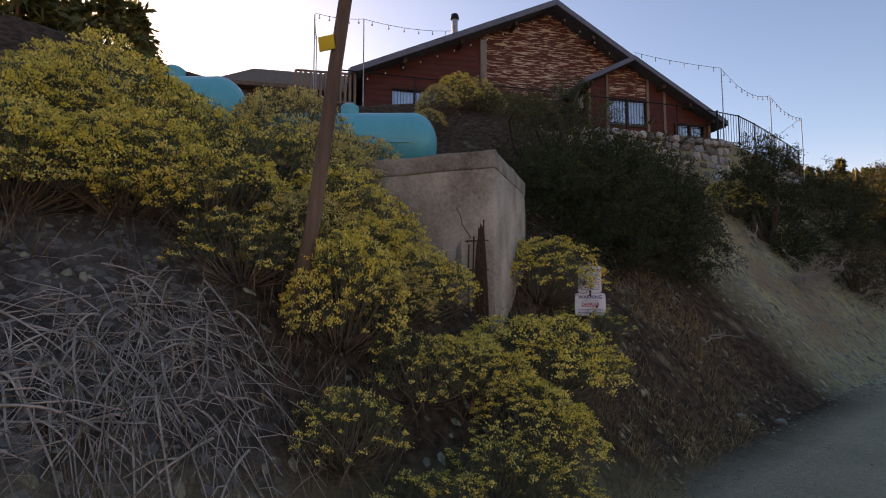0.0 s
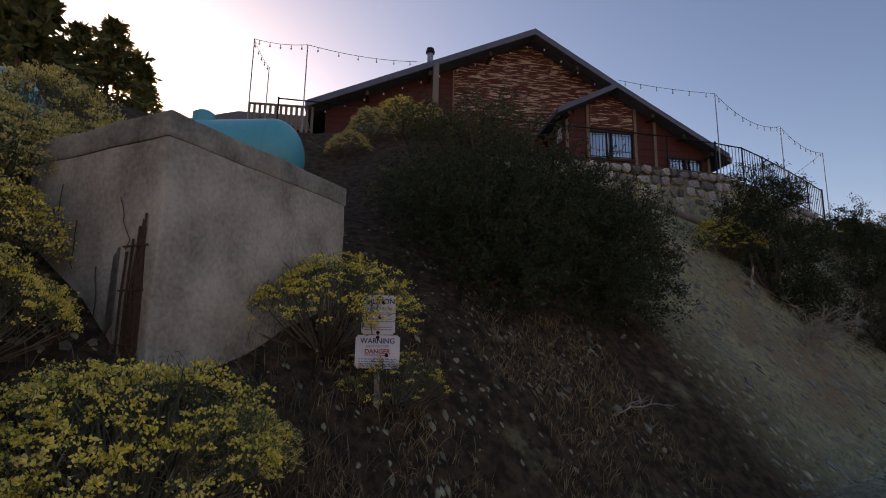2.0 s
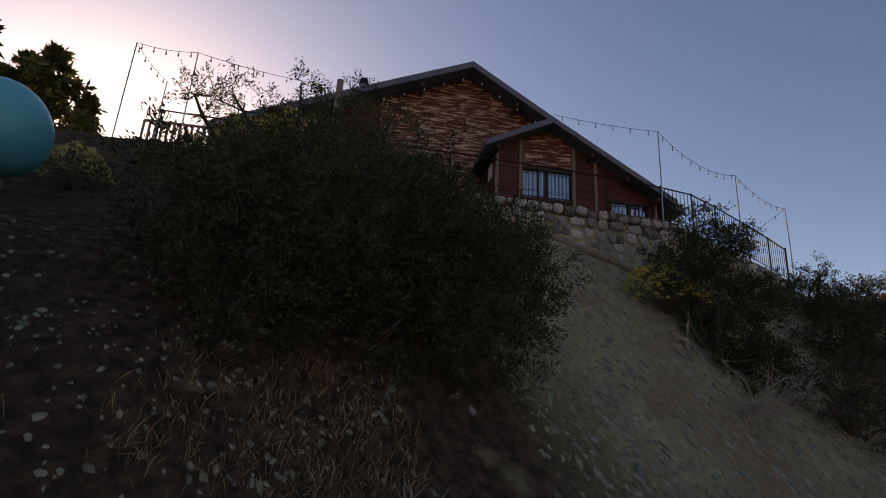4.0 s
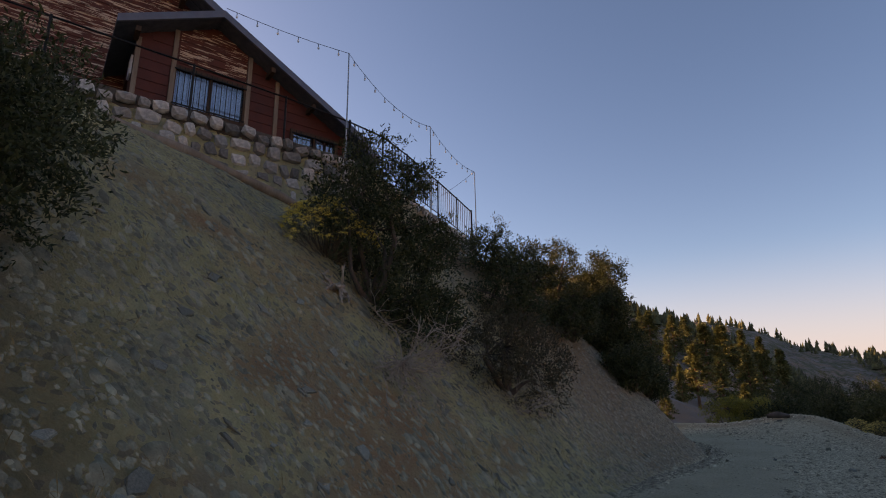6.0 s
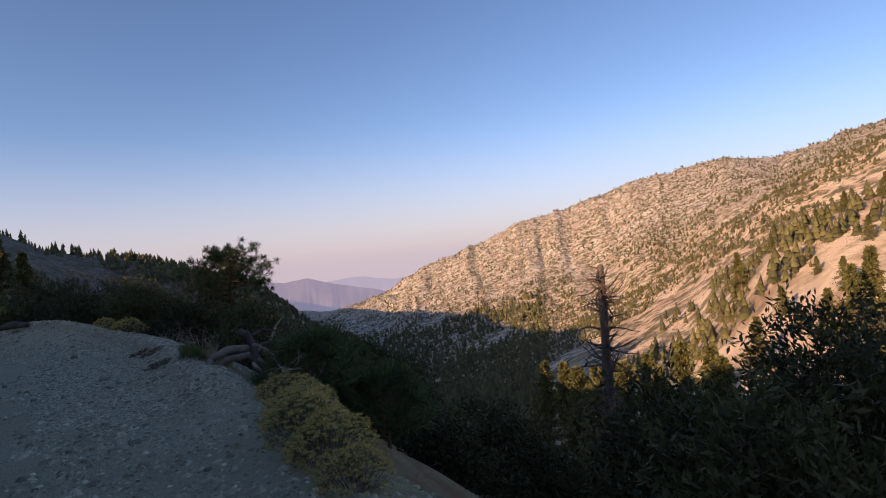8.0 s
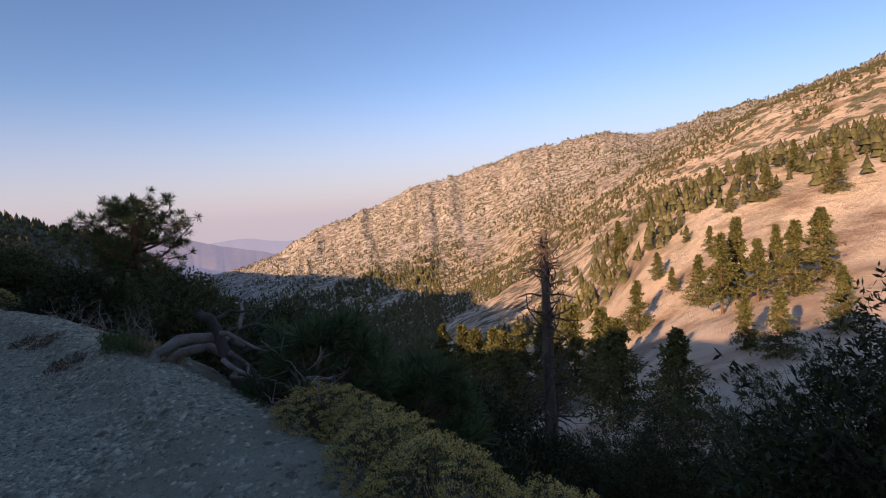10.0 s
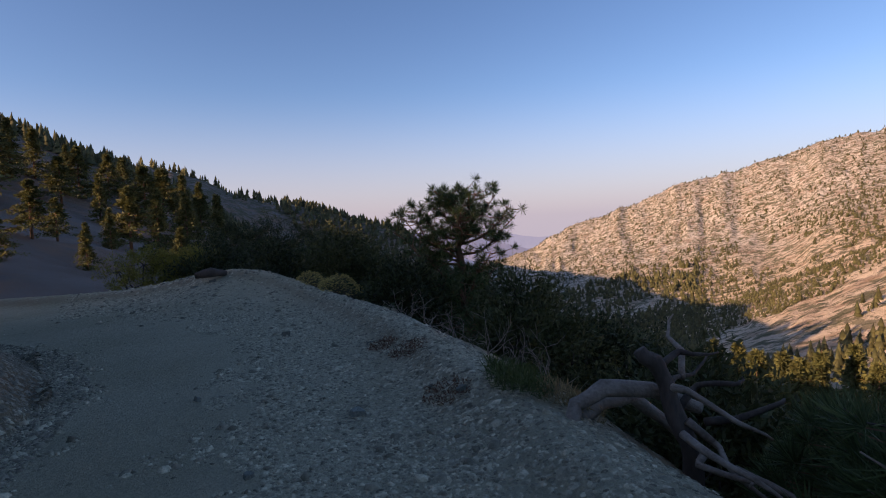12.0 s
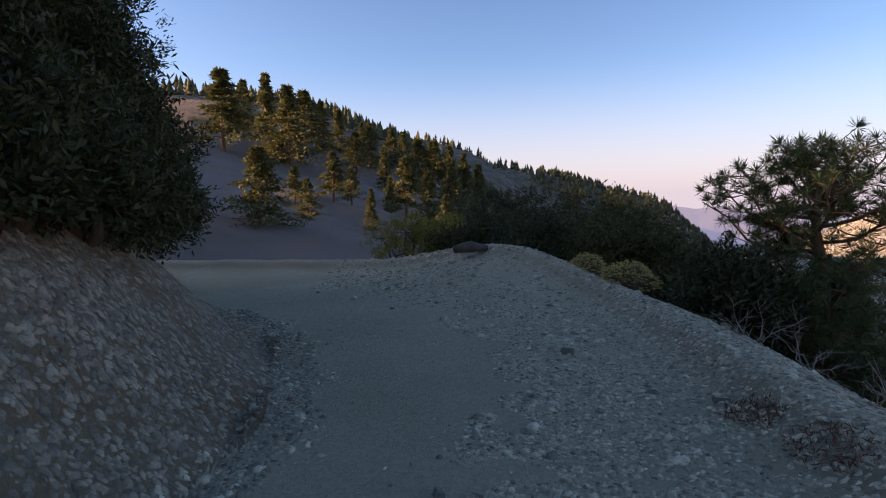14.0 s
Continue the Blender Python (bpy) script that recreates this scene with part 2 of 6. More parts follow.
bark_mat = mat("dark_bark", (0.05, 0.038, 0.03), (0.11, 0.085, 0.065), 8, 0.95, 0.8, 50, stretch=(1, 1, 0.3))
pine_bark = mat("pine_bark", (0.13, 0.075, 0.045), (0.24, 0.14, 0.085), 5, 0.95, 0.8, 30, stretch=(1, 1, 0.25))
dead_mat = mat("bleached_deadwood", (0.22, 0.18, 0.145), (0.46, 0.40, 0.33), 9, 0.85, 0.5, 60)
snag_mat = mat("snag_wood", (0.045, 0.034, 0.028), (0.13, 0.105, 0.085), 4, 0.9, 0.7, 40, stretch=(1, 1, 0.3))
log_mat = mat("grey_log", (0.15, 0.115, 0.085), (0.37, 0.31, 0.25), 6, 0.85, 0.9, 40)
twig_mat = mat("brown_twigs", (0.10, 0.075, 0.05), (0.19, 0.15, 0.105), 12, 0.9, 0, island=0.3)
oak_leaf = mat("dark_oak_leaves", (0.028, 0.038, 0.013), (0.064, 0.072, 0.026), 0.9, 0.6, 0, 8, island=0.5, trans=0.25)
olive_leaf = mat("olive_leaves", (0.055, 0.065, 0.022), (0.10, 0.105, 0.04), 1.2, 0.65, 0, 8, island=0.4, trans=0.25)
brush_leaf = mat("rabbitbrush_leaves", (0.075, 0.085, 0.045), (0.16, 0.165, 0.095), 4, 0.75, 0, 20, island=0.35, trans=0.25)
flower = mat("yellow_flowers", (0.76, 0.56, 0.07), (0.85, 0.70, 0.22), 5, 0.8, 0, 30, island=0.3, trans=0.25)
flower_pale = mat("faded_flowers", (0.60, 0.45, 0.13), (0.68, 0.55, 0.22), 5, 0.8, 0, 30, island=0.3, trans=0.25)
needle = mat("pine_needles", (0.06, 0.095, 0.035), (0.12, 0.155, 0.06), 1.5, 0.6, 0, 10, island=0.4, trans=0.3)
fir_needle = mat("fir_needles", (0.07, 0.085, 0.028), (0.15, 0.145, 0.05), 0.5, 0.7, 0, 4, island=0.4, trans=0.25)
far_tree = mat("far_tree_foliage", (0.06, 0.065, 0.024), (0.12, 0.11, 0.045), 0.1, 0.8, 0, 1, island=0.4)
straw = mat("dry_grass", (0.26, 0.18, 0.085), (0.38, 0.28, 0.14), 5, 0.9, 0, 20, island=0.35, trans=0.2)
weed_green = mat("green_weed", (0.07, 0.10, 0.03), (0.13, 0.15, 0.05), 5, 0.8, 0, 20, island=0.35, trans=0.2)
rust_weed = mat("rusty_dry_weed", (0.13, 0.055, 0.03), (0.20, 0.09, 0.05), 8, 0.9, 0, 20, island=0.3)

def haze_glow_material(name, rock, air, share):
    """Far rock: a matt surface with the air's haze mixed in as an even glow."""
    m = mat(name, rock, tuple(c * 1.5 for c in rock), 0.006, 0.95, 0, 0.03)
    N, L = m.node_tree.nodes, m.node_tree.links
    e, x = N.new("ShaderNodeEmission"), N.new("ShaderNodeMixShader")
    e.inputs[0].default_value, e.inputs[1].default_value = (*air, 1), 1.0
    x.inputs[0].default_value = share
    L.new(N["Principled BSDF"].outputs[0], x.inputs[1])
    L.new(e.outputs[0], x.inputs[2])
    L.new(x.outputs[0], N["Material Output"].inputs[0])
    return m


# blue-grey emission paints the haze onto the backdrop hills
hazed_hill = haze_glow_material("hazed_hill", (0.2, 0.165, 0.13), (0.17, 0.205, 0.33), 0.68)
hazed_blue = haze_glow_material("hazed_blue_hill", (0.2, 0.2, 0.22), (0.26, 0.28, 0.38), 0.85)

# ---- mesh helpers ----
rs = np.random.RandomState(7)


def quick_mesh(name, verts, faces, material, parent=None, label="", smooth_shade=False):
    me = bpy.data.meshes.new(name)
    verts = np.asarray(verts, dtype=np.float32)
    if isinstance(faces, np.ndarray):
        n, k = faces.shape
        me.vertices.add(len(verts))
        me.vertices.foreach_set("co", verts.ravel())
        me.loops.add(n * k)
        me.loops.foreach_set("vertex_index", faces.astype(np.int32).ravel())
        me.polygons.add(n)
        me.polygons.foreach_set("loop_start", np.arange(0, n * k, k, dtype=np.int32))
        me.update(calc_edges=True)
    else:
        me.from_pydata([tuple(v) for v in verts], [], faces)
        me.update()
    if smooth_shade:
        me.polygons.foreach_set("use_smooth", np.ones(len(me.polygons), dtype=bool))
    me.materials.append(material)
    ob = new(name, me)
    if parent:
        ob.parent = parent
    if label:
        ob["label"] = label
    return ob


class Geo:
    """Collects boxes, prisms and tubes into one mesh."""

    def __init__(self):
        self.v, self.f = [], []

    def add(self, verts, faces):
        o = len(self.v)
        self.v += [tuple(p) for p in verts]
        self.f += [tuple(i + o for i in q) for q in faces]
        return self

    def box(self, x0, x1, y0, y1, z0, z1):
        v = [(x, y, z) for z in (z0, z1) for x, y in ((x0, y0), (x1, y0), (x1, y1), (x0, y1))]
        return self.add(v, [(3, 2, 1, 0), (4, 5, 6, 7), (0, 1, 5, 4), (1, 2, 6, 5), (2, 3, 7, 6), (3, 0, 4, 7)])

    def prism(self, poly, y0, y1):
        """A polygon of (x, z), counter-clockwise seen from -y, extruded along y."""
        n = len(poly)
        v = [(x, y0, z) for x, z in poly] + [(x, y1, z) for x, z in poly]
        return self.add(v, [tuple(range(n)), tuple(range(2 * n - 1, n - 1, -1))] + [((i + 1) % n, i, n + i, n + (i + 1) % n) for i in range(n)])

    def tube(self, pts, radii, sides=6):
        pts = [Vector(p) for p in pts]
        ring0 = len(self.v)
        up = Vector((0.31, 0.17, 0.93))
        for i, p in enumerate(pts):
            t = (pts[min(i + 1, len(pts) - 1)] - pts[max(i - 1, 0)])
            if t.length < 1e-9:
                t = Vector((0, 0, 1))
            t.normalize()
            a = t.cross(up)
            a = a.normalized() if a.length > 1e-3 else t.orthogonal().normalized()
            b = t.cross(a)
            r = radii[i] if hasattr(radii, "__len__") else radii
            for k in range(sides):
                an = 2 * math.pi * k / sides
                self.v.append(tuple(p + (a * math.cos(an) + b * math.sin(an)) * r))
        for i in range(len(pts) - 1):
            for k in range(sides):
                q, w = ring0 + i * sides, ring0 + (i + 1) * sides
                self.f.append((q + k, q + (k + 1) % sides, w + (k + 1) % sides, w + k))
        self.f.append(tuple(ring0 + k for k in range(sides))[::-1])
        e = ring0 + (len(pts) - 1) * sides
        self.f.append(tuple(e + k for k in range(sides)))
        return self

    def put(self, name, material, parent=None, label="", smooth_shade=False):
        return quick_mesh(name, self.v, self.f, material, parent, label, smooth_shade)


def thing(name, m, label, category, group="", kind=""):
    ob = new(name)
    ob.matrix_basis = m
    ob.empty_display_size = 0.2
    return tagged(ob, label, category, group, kind)


def leaves(centres, normals_bias, length, width, rng, droop=0.0):
    """Small four-cornered leaves at the centres, turned at random and leaning along the bias."""
    n = len(centres)
    d = rng.normal(size=(n, 3)) + normals_bias
    d /= np.linalg.norm(d, axis=1)[:, None] + 1e-9
    s = np.cross(d, rng.normal(size=(n, 3)))
    s /= np.linalg.norm(s, axis=1)[:, None] + 1e-9
    ln = (length * rng.uniform(0.6, 1.3, n))[:, None]
    wd = (width * rng.uniform(0.6, 1.3, n))[:, None]
    tip = centres + d * ln
    tip[:, 2] -= droop * ln[:, 0]
    mid = centres + d * ln * 0.5
    v = np.stack([centres, mid + s * wd * 0.5, tip, mid - s * wd * 0.5], 1).reshape(-1, 3)
    return v, np.arange(n * 4).reshape(n, 4)


def ground_z(x, y):
    return float(land(x, y))

# ---- ground: one sheet, road, cut slope, drop to the valley and the mountains ----
EYE = (0.0, 16.0, 1.5)
FAR_R = [45, 110, 260, 420, 650, 1000, 1600, 2800, 4600]
# azimuth to the left of the road, then the land's elevation seen from the road at each of those distances
FAR = [
    # 60 degrees: unseen rise at 45 m, heightened to keep sun off the bend
    (60, 17.5, 10, 9, 9, 9, 9, 8, 5, 2), (36, 4, 6, 9, 9.5, 9.5, 9, 7, 4, 1), (22, -4, 4.5, 9.3, 10.2, 9.6, 9.3, 8, 4, 0),
    (18, -5, 3.5, 9, 10.0, 9.2, 9, 7, 3, 0), (10, -5.5, 1, 7.3, 8.9, 7.5, 8, 6, 2, -1), (4, -6.5, -1, 4.8, 6.4, 5.2, 5.9, 4.5, 1, -1),
    (0, -7, -3, 2.6, 4.7, 3.8, 5.8, 4, 0, -1), (-4, -7, -4.5, 0, 2.4, 2.0, 4.7, 3, -0.5, -1.2), (-8, -9, -7, -3, -1, 0, 3.2, 2, -1, -1.2),
    (-14, -12, -11, -7, -5, -3, 1.8, 1, -1.2, -1.3), (-20, -17, -16, -12, -9, -7, 0.2, -1, -1.6, -1.6), (-24, -18, -17.5, -14, -11, -9, -1.0, -2, -3, -3),
    (-27.5, -19, -19, -16, -13, -11, -4.4, -5.2, -6, -4), (-30, -20, -20, -17, -14, -12.5, -7.2, -6.7, -6, -4.5), (-35, -21, -21, -18, -15.5, -14.2, -11.5, -8, -4.3, -4.8),
    (-42, -23, -23, -18, -15.5, -14.6, -12, -7.2, -1.1, -3), (-50, -25, -24, -17, -14.5, -13, -10.5, -5, 1.6, -1), (-59, -26, -23, -14.5, -11, -8, -8, -3.5, 4.1, 0),
    (-63, -26, -22, -13.5, -9, -5.5, -6, -1.5, 5.3, 0), (-68, -26, -21, -12, -6.5, -2.8, -3.5, 0.5, 5.8, 0), (-72, -26, -19, -7, -3.5, 0.5, -0.8, 2.5, 6.4, 0),
    (-76, -25, -16, -2, -1.5, 2.6, 1.5, 3.5, 5.6, 0), (-81, -24, -12.5, 0.5, 0, 5.3, 4, 5, 7.0, 0), (-86.5, -23, -10, 2.2, 2.5, 7.2, 6.5, 6.8, 8.0, 0),
    (-94, -20, -8, 3.5, 4.5, 9.5, 9, 9, 9.8, 0), (-125, -15, -5, 4, 5, 6, 6, 6, 5, 0),
]


def fbm(x, y, scale, octaves=4, seed=0.0):
    """Smooth value noise summed over octaves, about -1 to 1, on arrays."""
    total, amp = np.zeros_like(x, dtype=float), 1.0
    for o in range(octaves):
        f = 2.0 ** o / scale
        px, py = x * f + seed * 17.3 + o * 31.7, y * f - seed * 11.1 + o * 7.9
        ix, iy = np.floor(px), np.floor(py)
        fx, fy = px - ix, py - iy
        fx, fy = fx * fx * (3 - 2 * fx), fy * fy * (3 - 2 * fy)

        def corner(a, b):
            s = np.sin((ix + a) * 127.1 + (iy + b) * 311.7 + 0.5) * 43758.5453
            return (s - np.floor(s)) * 2 - 1
        total += amp * ((corner(0, 0) * (1 - fx) + corner(1, 0) * fx) * (1 - fy) + (corner(0, 1) * (1 - fx) + corner(1, 1) * fx) * fy)
        amp *= 0.5
    return total / 1.6


def inner_edge(y):
    return np.interp(y, [-20, 0.5, 3, 4.6, 7, 12, 16, 19, 21, 23, 25, 27, 29, 30.5, 31.5, 33, 36], [-1.0, -1.0, -1.35, -1.95, -2.2, -2.25, -2.3, -1.75, -1.1, -0.8, -1.2, -2.5, -4.4, -7, -12, -40, -200])


def outer_edge(y):
    return np.interp(y, [-20, 10, 14, 18, 22, 25, 28, 29.5, 30.8, 31.7, 32.4, 33.2, 36], [1.9, 1.4, 1.55, 2.55, 3.25, 3.6, 3.3, 2.6, 1.0, -1.5, -5, -12, -80])


def smooth(e0, e1, v):
    k = np.clip((v - e0) / (e1 - e0), 0, 1)
    return k * k * (3 - 2 * k)


def wall_line(x, y):
    """How far a place lies in front of the retaining wall of the terrace."""
    return np.maximum(x * 0.891 - y * 0.454 + 13.55, x + 6.35 + 0.02 * (y - 19))


def edge_distance(x, y, edge):
    """Distance to the edge's line, exact near the road and plain beyond."""
    d = np.abs(x - edge(y))
    near = (np.abs(x) < 70) & (y > -40) & (y < 90)
    if np.any(near):
        ys = np.concatenate([np.arange(-45, 29, 1.5), np.arange(29, 34, 0.25), np.arange(34, 37, 0.5)])
        ex = edge(ys)
        px, py = np.atleast_1d(x)[np.atleast_1d(near)], np.atleast_1d(y)[np.atleast_1d(near)]
        best = np.full(px.shape, 1e9)
        for a in range(len(ys) - 1):
            vx, vy = ex[a + 1] - ex[a], ys[a + 1] - ys[a]
            t = np.clip(((px - ex[a]) * vx + (py - ys[a]) * vy) / (vx * vx + vy * vy), 0, 1)
            best = np.minimum(best, (px - ex[a] - t * vx) ** 2 + (py - ys[a] - t * vy) ** 2)
        d = np.atleast_1d(d).astype(float)
        d[np.atleast_1d(near)] = np.sqrt(best)
        d = d.reshape(np.shape(x)) if np.shape(x) else d[0]
    return d


def land(x, y, rough=1.0):
    x, y = np.asarray(x, float), np.asarray(y, float)
    xi, xo = inner_edge(y), outer_edge(y)
    di = np.where(x < xi, edge_distance(x, y, inner_edge), 0.0)
    do = np.where(x > xo, edge_distance(x, y, outer_edge), 0.0)
    inside = np.where(x <= xo, edge_distance(x, y, outer_edge), 0.0)
    # cut slope: by the bushes and tanks, and under the terrace
    low = np.interp(di, [0, 0.35, 1, 2, 3, 4, 6, 8, 11, 40], [0, 0.25, 0.95, 1.75, 2.45, 2.9, 3.7, 5.4, 6.1, 9.0])
    high = np.interp(di, [0, 0.4, 1, 2, 3, 4, 5, 5.6, 8, 12, 40], [0, 0.3, 0.95, 2.0, 3.15, 4.2, 5.0, 5.3, 6.3, 7.5, 12.0])
    k = smooth(5.0, 9.0, y)
    hill = low * (1 - k) + high * k
    terrace = smooth(7.0, 10.5, y) * (1 - smooth(22.4, 22.8, y)) * smooth(0.05, -0.1, wall_line(x, y))
    hill = hill * (1 - terrace) + (6.02 - 0.018 * (y - 12)) * terrace
    drop = np.interp(do, [0, 0.5, 3, 12, 40, 100], [0, -0.22, -2.2, -9.0, -26, -50])
    berm = 0.2 * np.exp(-((inside - 0.45) / 0.4) ** 2) * smooth(13, 22, y) * (x <= xo)
    crown = 0.42 * np.exp(-((x - 1.6) / 1.6) ** 2 - ((y - 29.3) / 1.9) ** 2)
    near = hill + drop + (berm + crown) * (di <= 0.01)
    rub = np.clip(di * 1.5, 0, 1) + np.clip(do * 1.5, 0, 1)
    near = near + rough * (0.02 * fbm(x, y, 0.9, 3, 1) + rub * (1 - terrace) * (0.10 * fbm(x, y, 1.4, 4, 2) + 0.2 * fbm(x + 0.6 * y, y, 4.0, 2, 5)))
    # the far land
    dx, dy = x - EYE[0], y - EYE[1]
    r = np.sqrt(dx * dx + dy * dy) + 1e-6
    az = np.degrees(np.arctan2(-dx, dy))
    az = np.where(az > 120, az - 360, az)
    rows = sorted(FAR)
    azs = [row[0] for row in rows]
    lr = np.log(np.clip(r, FAR_R[0], FAR_R[-1]))
    lk = np.log(FAR_R)
    el = np.zeros_like(r)
    cols = [np.interp(az, azs, [row[j + 1] for row in rows]) for j in range(len(FAR_R))]
    for j in range(len(FAR_R) - 1):
        w = smooth(0, 1, np.clip((lr - lk[j]) / (lk[j + 1] - lk[j]), 0, 1)) * 0.4 + np.clip((lr - lk[j]) / (lk[j + 1] - lk[j]), 0, 1) * 0.6
        el = np.where((lr >= lk[j]) & (lr <= lk[j + 1]), cols[j] * (1 - w) + cols[j + 1] * w, el)
    # gullies run down the slopes towards the ravine, and get finer with height
    bend = az + 1.6 * fbm(az, lr * 9.0, 5.0, 3, 8)
    gully = np.abs(fbm(bend, lr * 5.0, 3.2, 4, 3)) + 0.7 * np.abs(fbm(bend, lr * 9.0, 1.1, 3, 12))
    far = EYE[2] + r * np.tan(np.radians(el)) + smooth(90, 700, r) * r * (0.007 * fbm(az, lr * 14.0, 6.0, 4, 9) - 0.0085 * (gully - 0.45))
    far = far + smooth(30, 80, r) * 1.2 * fbm(x, y, 14, 3, 4)
    behind = smooth(20, 60, r)
    return near * (1 - behind) + far * behind


def build_ground():
    """Rings round the middle of the walk: close together along the road, wider towards the horizon."""
    rings, step = [0.001], 0.13
    while rings[-1] < 4850:
        if rings[-1] > 19:
            step *= 1.038
        rings.append(rings[-1] + step)
    angles = np.radians(np.concatenate([np.arange(-102, 26, 0.23), np.arange(26, 258, 0.55)]))
    R, A = np.meshgrid(np.array(rings), angles, indexing="ij")
    X, Y = EYE[0] - R * np.sin(A), EYE[1] + R * np.cos(A)
    n, m = X.shape
    verts = np.stack([X, Y, land(X, Y)], -1).reshape(-1, 3)
    i = np.arange(n * m).reshape(n, m)
    k = np.roll(i, -1, axis=1)
    faces = np.stack([i[:-1], i[1:], k[1:], k[:-1]], -1).reshape(-1, 4)
    return quick_mesh("ground", verts, faces, ground_mat, smooth_shade=True)


ground = tagged(build_ground(), "grey gravel road, shale cut slope and rocky mountains", "ground", kind="structure")

# ---- the farthest ridges, haze glow mixed into their colour ----
def far_ridge(r, az0, az1, crest, seed, material, label):
    """A range of hills along an arc: a crest line, a face towards the road and a back slope."""
    az = np.arange(az0, az1, 0.12)
    top = np.interp(az, [c[0] for c in crest], [c[1] for c in crest]) + 0.16 * fbm(az, az * 0, 3.0, 4, seed)
    rows = []
    for u in np.linspace(0, 1, 9):
        fold = fbm(az, az * 0 + u * 3, 1.6, 4, seed + 2)
        dist = r - 420 * u * (1 + 0.3 * fold)
        e = np.radians(top * (1 - u) - 9.0 * u + 0.12 * fold * u)
        rows.append(np.stack([-np.sin(np.radians(az)) * dist, 16 + np.cos(np.radians(az)) * dist, 1.5 + dist * np.tan(e)], 1))
    n, m = len(rows), len(az)
    i = np.arange(n * m).reshape(n, m)
    ob = quick_mesh("backdrop", np.concatenate(rows), np.stack([i[:-1, :-1], i[:-1, 1:], i[1:, 1:], i[1:, :-1]], -1).reshape(-1, 4), material, smooth_shade=True)
    return tagged(ob, label, "hills", kind="structure")


far_ridge(4750, -46, -14, [(-46, -2.4), (-38.3, -2.3), (-35.4, -1.75), (-33.5, -1.7), (-30, -2.0), (-14, -1.9)], 21, hazed_blue, "ridge on the horizon, pale blue from mixed-in haze glow")
far_ridge(4450, -46, -14, [(-46, -4.0), (-37, -3.4), (-35.9, -3.1), (-32.5, -2.35), (-29.4, -1.4), (-27, -1.7), (-24.2, -1.3), (-20, -1.6), (-14, -2.0)], 24, hazed_hill, "hills beyond the mouth of the valley, blue-brown with mixed-in haze glow")

# ---- the lodge on the terrace ----
HOUSE = pose(-14.345, 7.31, 0, 0, 0, 63.0)     # x along the front, y into the building, z up


def roof_main(s):
    return 11.0 - (7.57 - s) * 0.433 if s < 7.57 else 11.0 - (s - 7.57) * 0.60


def roof_porch(s):
    return 8.62 - (9.36 - s) * 0.50 if s < 9.36 else 8.62 - (s - 9.36) * 0.575


def clapboards(wall, s0, s1, y, z0, roof, holes, material, name, course=0.19, lift=0.022):
    """Courses of boards between s0 and s1, cut by the roof line and round the openings."""
    z = z0
    while z < 11.2:
        top = z + course
        a, b = s0, s1
        ss = [s for s in np.arange(s0, s1 + 0.001, 0.02) if roof(s) - 0.16 > z + course * 0.6]
        if not ss:
            break
        a, b = max(a, min(ss)), min(b, max(ss))
        spans = [(a, b)]
        for h0, h1, hz0, hz1 in holes:
            if hz0 < z + course * 0.5 < hz1:
                spans = [p for q0, q1 in spans for p in ((q0, min(q1, h0)), (max(q0, h1), q1)) if p[1] - p[0] > 0.03]
        for q0, q1 in spans:
            g = Geo()
            v = [(q0, y, z), (q1, y, z), (q1, y, top), (q0, y, top), (q0, y - lift, z), (q1, y - lift, z), (q1, y - 0.006, top + 0.01), (q0, y - 0.006, top + 0.01)]
            g.add(v, [(4, 5, 6, 7), (0, 1, 5, 4), (3, 7, 6, 2), (0, 4, 7, 3), (1, 2, 6, 5)])
            g.put(name, material, wall)
        z = top


def barred_window(house, s0, s1, z0, z1, y, bars):
    w = Geo().box(s0 - 0.06, s1 + 0.06, y - 0.035, y + 0.03, z1, z1 + 0.06).box(s0 - 0.06, s1 + 0.06, y - 0.05, y + 0.03, z0 - 0.07, z0)
    w.box(s0 - 0.06, s0, y - 0.035, y + 0.03, z0, z1).box(s1, s1 + 0.06, y - 0.035, y + 0.03, z0, z1).box((s0 + s1) / 2 - 0.03, (s0 + s1) / 2 + 0.03, y - 0.02, y + 0.03, z0, z1)
    win = w.put("window", dark_wood, house, "window with iron bars and curtains tinted with the sky's reflection")
    pane = Geo().box(s0, s1, y + 0.035, y + 0.041, z0, z1).put("pane", glass_mat, win)
    pane.visible_shadow = False
    g = Geo()
    for k in range(24):
        a, b = s0 + (s1 - s0) * k / 24, s0 + (s1 - s0) * (k + 1) / 24
        o = 0.02 * (k % 2)
        g.add([(a, y + 0.07 + o, z0), (b, y + 0.09 - o, z0), (b, y + 0.09 - o, z1), (a, y + 0.07 + o, z1)], [(0, 1, 2, 3)])
    g.box(s0, s1, y + 0.1, y + 0.11, z0, z1)
    g.put("curtain", curtain_sky_mat, win)
    for k in range(bars):
        s = s0 + (s1 - s0) * (k + 0.5) / bars
        Geo().tube([(s, y - 0.06, z0 - 0.04), (s, y - 0.06, z1 + 0.03)], 0.008, 5).put("bar", iron, win)
    for z in (z0 + 0.02, z1 - 0.03):
        Geo().box(s0 - 0.04, s1 + 0.04, y - 0.07, y - 0.05, z - 0.012, z + 0.012).put("rail", iron, win)


